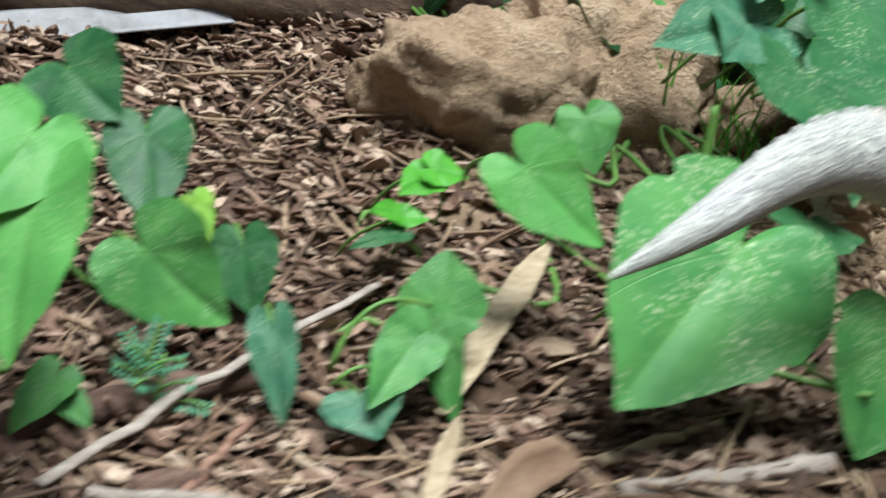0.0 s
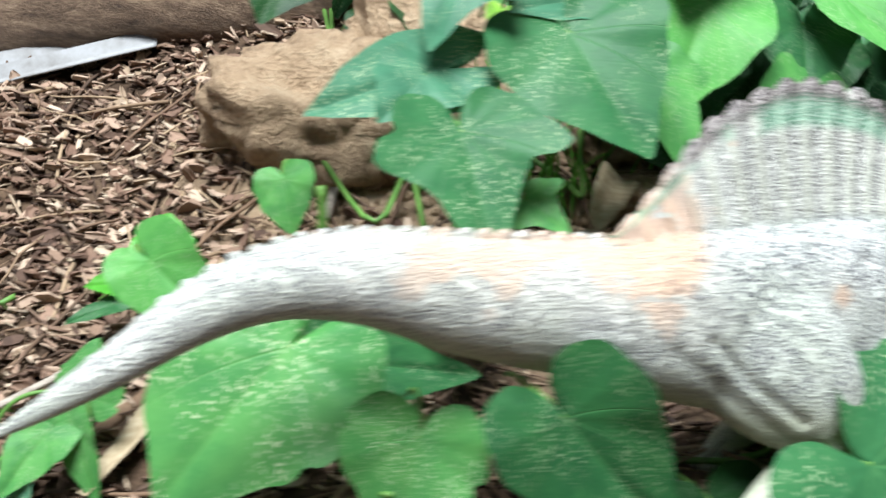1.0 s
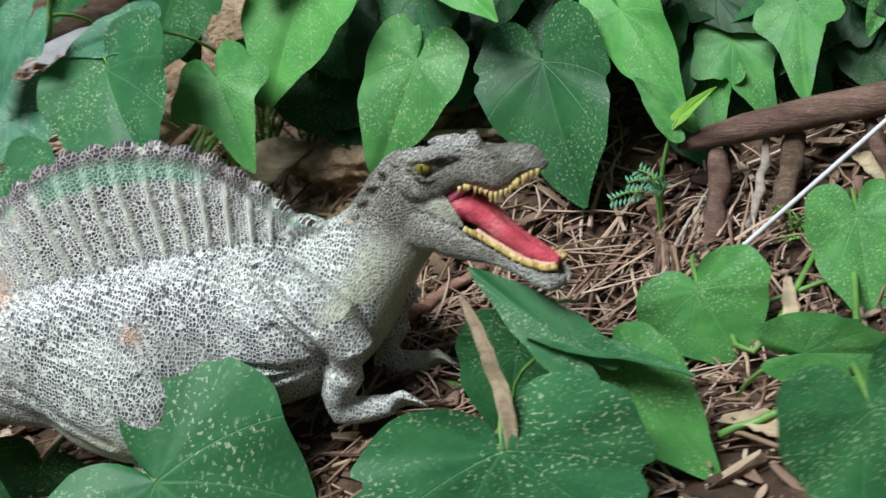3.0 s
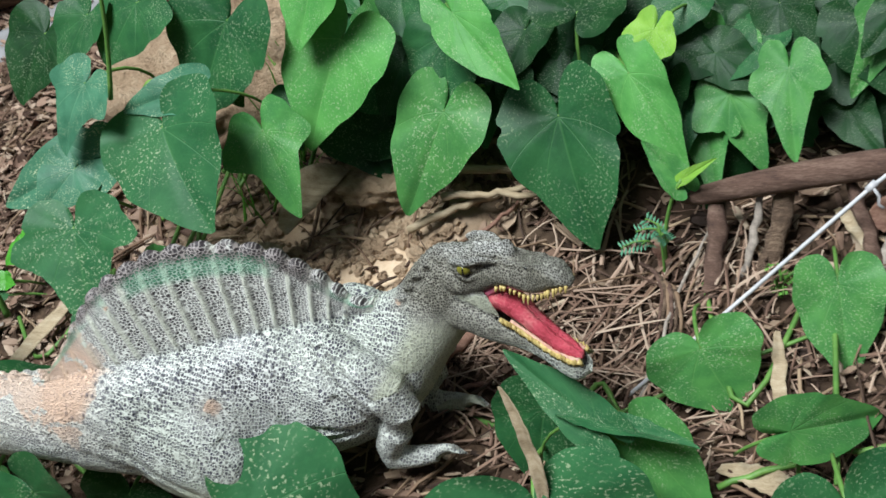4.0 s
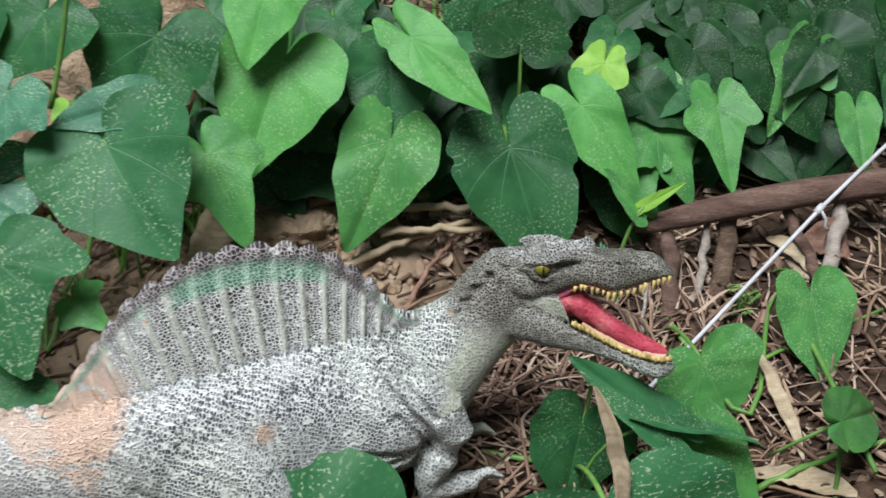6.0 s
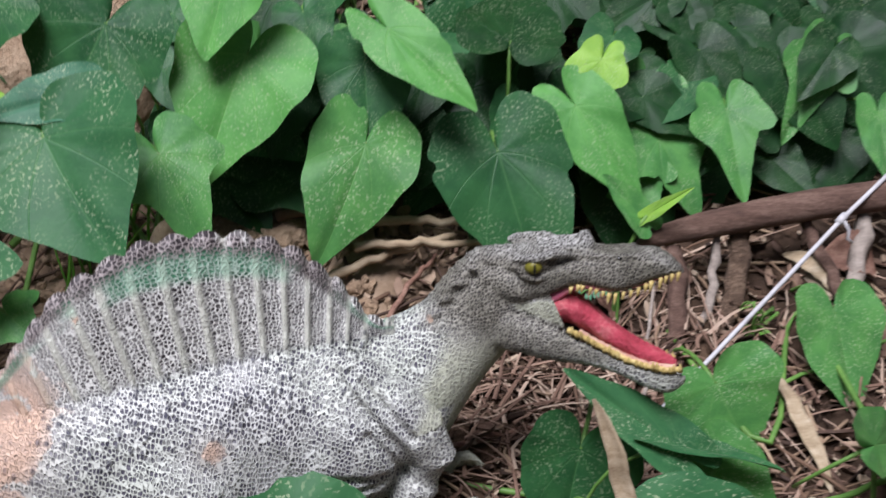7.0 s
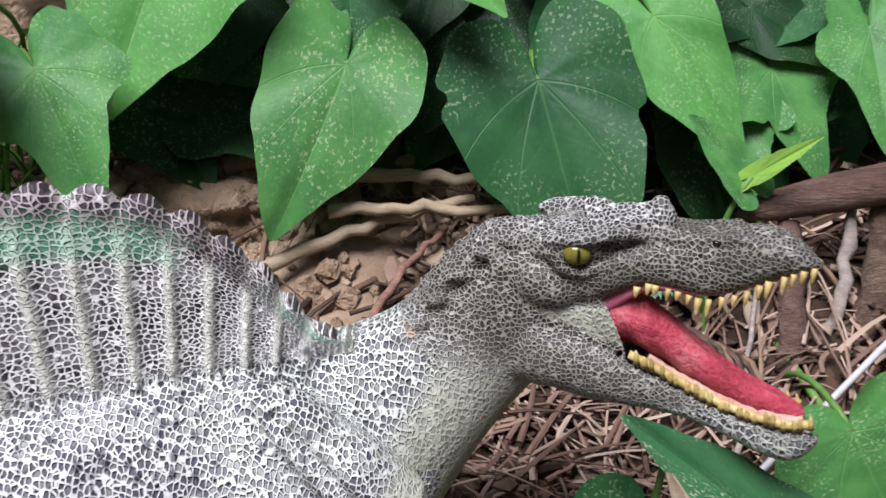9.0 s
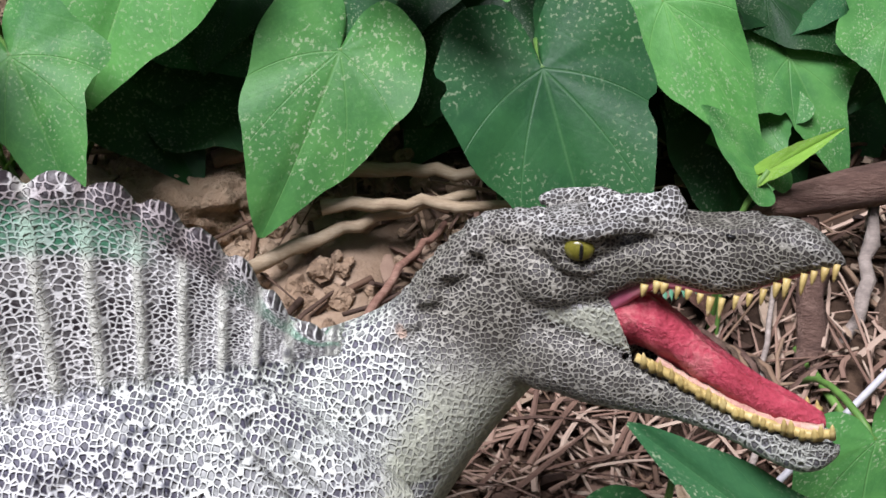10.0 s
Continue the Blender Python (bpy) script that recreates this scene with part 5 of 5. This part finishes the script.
# under and beside the tail
stick("long split grey stick on the litter", (-0.385, -0.006), (-0.250, 0.066), 0.003, 0.0022, GREY, (0, 0, 0.002), 0.008, 11, 0.6)
stick("brown bark-covered stick on the litter", (-0.392, 0.024), (-0.305, 0.040), 0.0065, 0.005, BARK, (0, 0, 0.001), 0.005, 12)
stick("thick reddish-brown stick on the litter", (-0.44, 0.040), (-0.336, -0.014), 0.0065, 0.0055, BARK, (0, 0, 0), 0.003, 13)
stick("pale split stick on the litter", (-0.370, -0.010), (-0.285, -0.050), 0.005, 0.004, GREY, (0, 0, 0), 0.004, 14, 0.6)
stick("thin reddish stem lying on litter", (-0.347, -0.024), (-0.311, 0.018), 0.0018, 0.0016, RUST, (0, 0, 0), 0.008, 15)
stick("grey stick lying under the tail", (-0.220, -0.074), (-0.150, -0.088), 0.004, 0.0036, GREY, (0, 0, 0), 0.004, 16)
stick("pale stick lying under the tail", (-0.218, -0.056), (-0.170, -0.052), 0.0024, 0.0016, STRAW, (0, 0, 0), 0.008, 17)
stick("brown stick lying under the tail", (-0.26, 0.020), (-0.200, 0.075), 0.0035, 0.003, TWIGS, (0, 0, 0), 0.006, 18)
stick("pale dry stalk leaning on the clay bank", (-0.158, 0.134), (-0.134, 0.215), 0.0022, 0.0028, GREY, (0, 0, 0.004), 0.010, 19)
stick("dark stick lying against the clay bank", (-0.128, 0.150), (-0.040, 0.300), 0.0034, 0.0026, TWIGS, (0, 0, 0.002), 0.014, 20)
strap_leaf("broad pale dead bamboo leaf on litter", on_ground((-0.252, -0.004), 0.010), on_ground((-0.186, 0.060), 0.016), 0.013, STRAW, seed=7)
strap_leaf("pale dead bamboo leaf standing on litter", on_ground((-0.284, -0.068), 0.006), on_ground((-0.249, -0.012), 0.014), 0.008, STRAW, seed=8)
strap_leaf("brown curled dead leaf on litter", on_ground((-0.262, -0.062), 0.003), on_ground((-0.222, -0.050), 0.006), 0.016, TWIGS, (0, 0, 0.006), curl=0.5, seed=9)
strap_leaf("straw-coloured dead leaf on bare clay", on_ground((-0.045, 0.075), 0.02), on_ground((-0.02, 0.12), 0.02), 0.02, STRAW, (0, 0, 0.008), curl=0.5, seed=10)
strap_leaf("straw-coloured dead leaf on bare clay", on_ground((-0.06, 0.06), 0.015), on_ground((-0.03, 0.05), 0.02), 0.018, STRAW, (0, 0, 0.006), curl=0.4, seed=12)

# cut green stalk and loose green stems on the bank
def green_stem(label, path, r, group="", mat=None):
    lying("green_stem", label, "stem", path, taper(r, r * 0.7, len(path)), mat or STALK, 8, 1.0, 0.05, 1, group)


green_stem("yellow-green cut leaf stalk standing on the bank", bend((-0.172, -0.012, 0.052), (-0.1745, -0.016, 0.077), (0.001, 0, 0), 8), 0.0021)
green_stem("thin green stem leaning on the clay bank", bend(on_ground((-0.116, 0.140), 0.006), on_ground((0.022, 0.272), 0.016), (0, 0, 0.006), 12), 0.002)
green_stem("tall green stem rising through the vine", bend((-0.0984, 0.030, 0.160), (-0.085, 0.030, 0.235), (0.002, 0, 0), 10), 0.0014)
green_stem("bright green stem under a heart leaf", bend((0.2464, -0.050, -0.004), (0.2492, -0.040, 0.0374), (0.002, 0, 0), 10), 0.0013)
green_stem("looping green stem of a seedling", bend((-0.2905, 0.010, -0.043), (-0.258, 0.008, -0.015), (-0.006, 0, 0.010), 12), 0.0011)
green_stem("looping green stem of a seedling", bend((-0.288, 0.008, -0.046), (-0.270, 0.004, -0.045), (0.0, 0, 0.006), 12), 0.0009)
green_stem("green stem running to a speckled leaf", bend((-0.166, -0.078, -0.004), (-0.148, -0.097, -0.012), (0.0, 0, -0.003), 12), 0.0014)


def build_grass():
    """A tuft of fine grass on the bank behind the tail."""
    rnd = random.Random(31)
    tuft = thing("grass_tuft", "fresh green grass tuft on the bank", "grass")
    for _ in range(46):
        x, y = rnd.uniform(-0.085, 0.0), rnd.uniform(0.10, 0.19)
        a = Vector(on_ground((x, y), 0.0))
        b = a + Vector((rnd.uniform(-0.03, 0.04), rnd.uniform(-0.03, 0.01), rnd.uniform(0.025, 0.06)))
        path = bend(a, b, (rnd.uniform(-0.006, 0.006), 0, 0.010), 8)
        part("blade", mesh_of("blade", *tube(path, taper(0.0012, 0.0003, 8), 5, 0.4), [GRASS]), tuft)


build_grass()


def feather(top, a, b, pairs, size, mat):
    """A sensitive-plant leaf: paired narrow leaflets along a rib."""
    a, b = Vector(a), Vector(b)
    d = (b - a).normalized()
    up = Vector((0, -0.6, 0.8))
    side = d.cross(up).normalized()
    rib = part("rib", mesh_of("rib", *tube(bend(a, b, (0, 0, 0.002), 6), taper(0.0006, 0.0003, 6), 5), [STALK]), top)
    verts, faces = [], []
    for k in range(pairs):
        p = a.lerp(b, (k + 1) / (pairs + 0.5))
        for sgn in (-1, 1):
            tip = p + side * sgn * size + d * size * 0.35
            w = d * size * 0.17
            m = (p + tip) / 2 + up * 0.0006
            n = len(verts)
            verts += [p, m - w, tip, m + w, m + up * 0.0004]
            faces += [(n, n + 1, n + 4), (n + 1, n + 2, n + 4), (n + 2, n + 3, n + 4), (n + 3, n, n + 4)]
    part("frond", mesh_of("frond", verts, faces, [mat]), rib)


FEATHER = plain_material("blue_green_leaflet", [(0.03, 0.13, 0.07), (0.055, 0.19, 0.10), (0.09, 0.25, 0.14)], 90, 0.55, 0.2, 0.0003)
for stand, label in (((0.166, 0.074, 0.058), "small blue-green feathery seedling by the branch"), ((0.226, 0.062, 0.045), "tiny bright green feathery seedling in litter"), ((-0.345, 0.025, -0.062), "small blue-green feathery plant under heart leaves")):
    plant = thing("feathery_seedling", label, "seedling")
    s = Vector(stand)
    rnd = random.Random(int(1000 * (stand[0] + 1)))
    small = stand[0] > 0.2
    for k in range(9 if stand[0] < 0 else 6):
        a = s + Vector((rnd.uniform(-0.006, 0.006), rnd.uniform(-0.004, 0.006), rnd.uniform(-0.002, 0.012)))
        d = Vector((rnd.uniform(-1, 1), rnd.uniform(-0.7, 0.2), rnd.uniform(-0.1, 0.7))).normalized()
        feather(plant, a, a + d * (0.009 if small else 0.015), 7, 0.0028 if small else 0.0045, GRASS if small else FEATHER)
    part("stem", mesh_of("stem", *tube(bend((s.x, s.y, ground_height(s.x, s.y) - 0.002), (s.x, s.y, s.z + 0.014), (0.001, 0, 0), 6), taper(0.0009, 0.0006, 6), 6), [STALK]), plant)


# bright bud shoot beside the branch
shoot = Vine("bright green young shoot beside the branch", (0.0, -0.75, 0.65), 900, "seedling")
shoot.leaf((0.1785, 0.079, 0.094), (0.198, 0.072, 0.110), 0.007, "h", "y", None, 0)
shoot.leaf((0.177, 0.081, 0.092), (0.1600, 0.085, 0.112), 0.017, "h", "m", None, 0)
part("stem", mesh_of("stem", *tube(bend((0.166, 0.080, ground_height(0.166, 0.080)), (0.1785, 0.079, 0.094), (-0.003, 0, 0.004), 9), taper(0.0012, 0.0009, 9), 7), [STALK]), shoot.top)


# ---- clay bank, weathered log and sheet behind the tail ----
def clod(label, x, y, rx, ry, rz, seed, mat):
    """A lump of dry clay, broken and pitted."""
    bm = bmesh.new()
    bmesh.ops.create_icosphere(bm, subdivisions=5, radius=1.0)
    off = Vector((seed * 3.1, seed * 1.7, 0))
    for v in bm.verts:
        p = v.co.copy()
        k = 1 + 0.45 * noise.noise(p * 1.3 + off) + 0.20 * noise.noise(p * 3.4 + off) + 0.10 * abs(noise.noise(p * 8.0 + off)) + 0.06 * noise.noise(p * 16.0 + off) + 0.05 * noise.noise(p * 33.0 + off)
        v.co = Vector((p.x * rx * k, p.y * ry * k, p.z * rz * k))
    me = bpy.data.meshes.new("clay_lump")
    bm.to_mesh(me)
    bm.free()
    me.materials.append(mat)
    me.polygons.foreach_set("use_smooth", [True] * len(me.polygons))
    ob = new("clay_lump", me)
    ob.location = (x, y, ground_height(x, y) + 0.1 * rz)
    tagged(ob, label, "clay")


clod("tan crumbly clay lump on the bank", -0.150, 0.205, 0.062, 0.055, 0.047, 1, CLAY)
clod("tan crumbly clay lump on the bank", -0.085, 0.215, 0.060, 0.055, 0.066, 2, CLAY)
clod("pale tan clay lump behind the tail", 0.005, 0.175, 0.05, 0.04, 0.034, 3, CLAY)
clod("pale tan clay lump behind the sail", 0.000, 0.120, 0.03, 0.022, 0.016, 4, CLAY)
clod("pale rounded clay lump high on the bank", -0.055, 0.275, 0.022, 0.022, 0.024, 5, CLAY)



def build_crumbs():
    """Clay crumbs broken off the bank."""
    rnd = random.Random(41)
    verts, faces = [], []
    for _ in range(1500):
        cx, cy, s = rnd.choice(((-0.150, 0.205, 0.05), (-0.085, 0.215, 0.045), (0.0, 0.15, 0.05), (-0.05, 0.11, 0.04), (-0.12, 0.15, 0.05), (0.01, 0.09, 0.03)))
        x, y = rnd.gauss(cx, s), rnd.gauss(cy, s)
        if y < 0.03:
            continue
        r = rnd.uniform(0.0012, 0.0055) * (0.5 + 0.5 * rnd.random())
        v, f = ball(x, y, ground_height(x, y) + 0.4 * r, r * rnd.uniform(0.7, 1.2), r * rnd.uniform(0.7, 1.2), r * rnd.uniform(0.6, 1.0), rnd.uniform(-40, 40), 6)
        k = len(verts)
        verts += [Vector(p) + Vector((rnd.uniform(-1, 1), rnd.uniform(-1, 1), rnd.uniform(-1, 1))) * 0.2 * r for p in v]
        faces += [tuple(i + k for i in g) for g in f]
    tagged(new("clay_crumbs", mesh_of("clay_crumbs", verts, faces, [CLAY], False)), "tan clay crumbs fallen from the bank", "clay", kind="stuff")


build_crumbs()

lying("weathered_log", "large weathered brown log lying across the slope", "log", bend((-0.62, 0.455, 0.065), (-0.02, 0.305, 0.158), (0, 0, 0.0), 24, 0.003, 2), taper(0.030, 0.024, 24), LOGWOOD, 26, 1.0, 0.10, 4)


def build_sheet():
    n, rows = 90, 6
    verts, faces = [], []
    a, b = Vector((-0.46, 0.320, 0.030)), Vector((-0.247, 0.335, 0.104))
    up = Vector((0.0, 0.040, 0.018))
    for side in (0, 1):
        for r in range(rows):
            for k in range(n):
                s = k / (n - 1)
                p = a.lerp(b, s) + up * (r / (rows - 1))
                ripple = 0.0035 * math.sin(r / (rows - 1) * 2 * math.pi * 3)
                verts.append(p + Vector((0, -0.6, 0.8)) * (ripple - 0.0012 * side))
    m = n * rows
    for r in range(rows - 1):
        for k in range(n - 1):
            q = (r * n + k, r * n + k + 1, (r + 1) * n + k + 1, (r + 1) * n + k)
            faces += [q, tuple(i + m for i in reversed(q))]
    for k in range(n - 1):
        faces += [(k, m + k, m + k + 1, k + 1), ((rows - 1) * n + k, (rows - 1) * n + k + 1, m + (rows - 1) * n + k + 1, m + (rows - 1) * n + k)]
    for r in range(rows - 1):
        faces += [(r * n, (r + 1) * n, m + (r + 1) * n, m + r * n), (r * n + n - 1, m + r * n + n - 1, m + (r + 1) * n + n - 1, (r + 1) * n + n - 1)]
    tagged(new("corrugated_sheet", mesh_of("corrugated_sheet", verts, faces, [SHEET])), "rusty grey corrugated metal sheet lying on the slope", "metal sheet")


build_sheet()
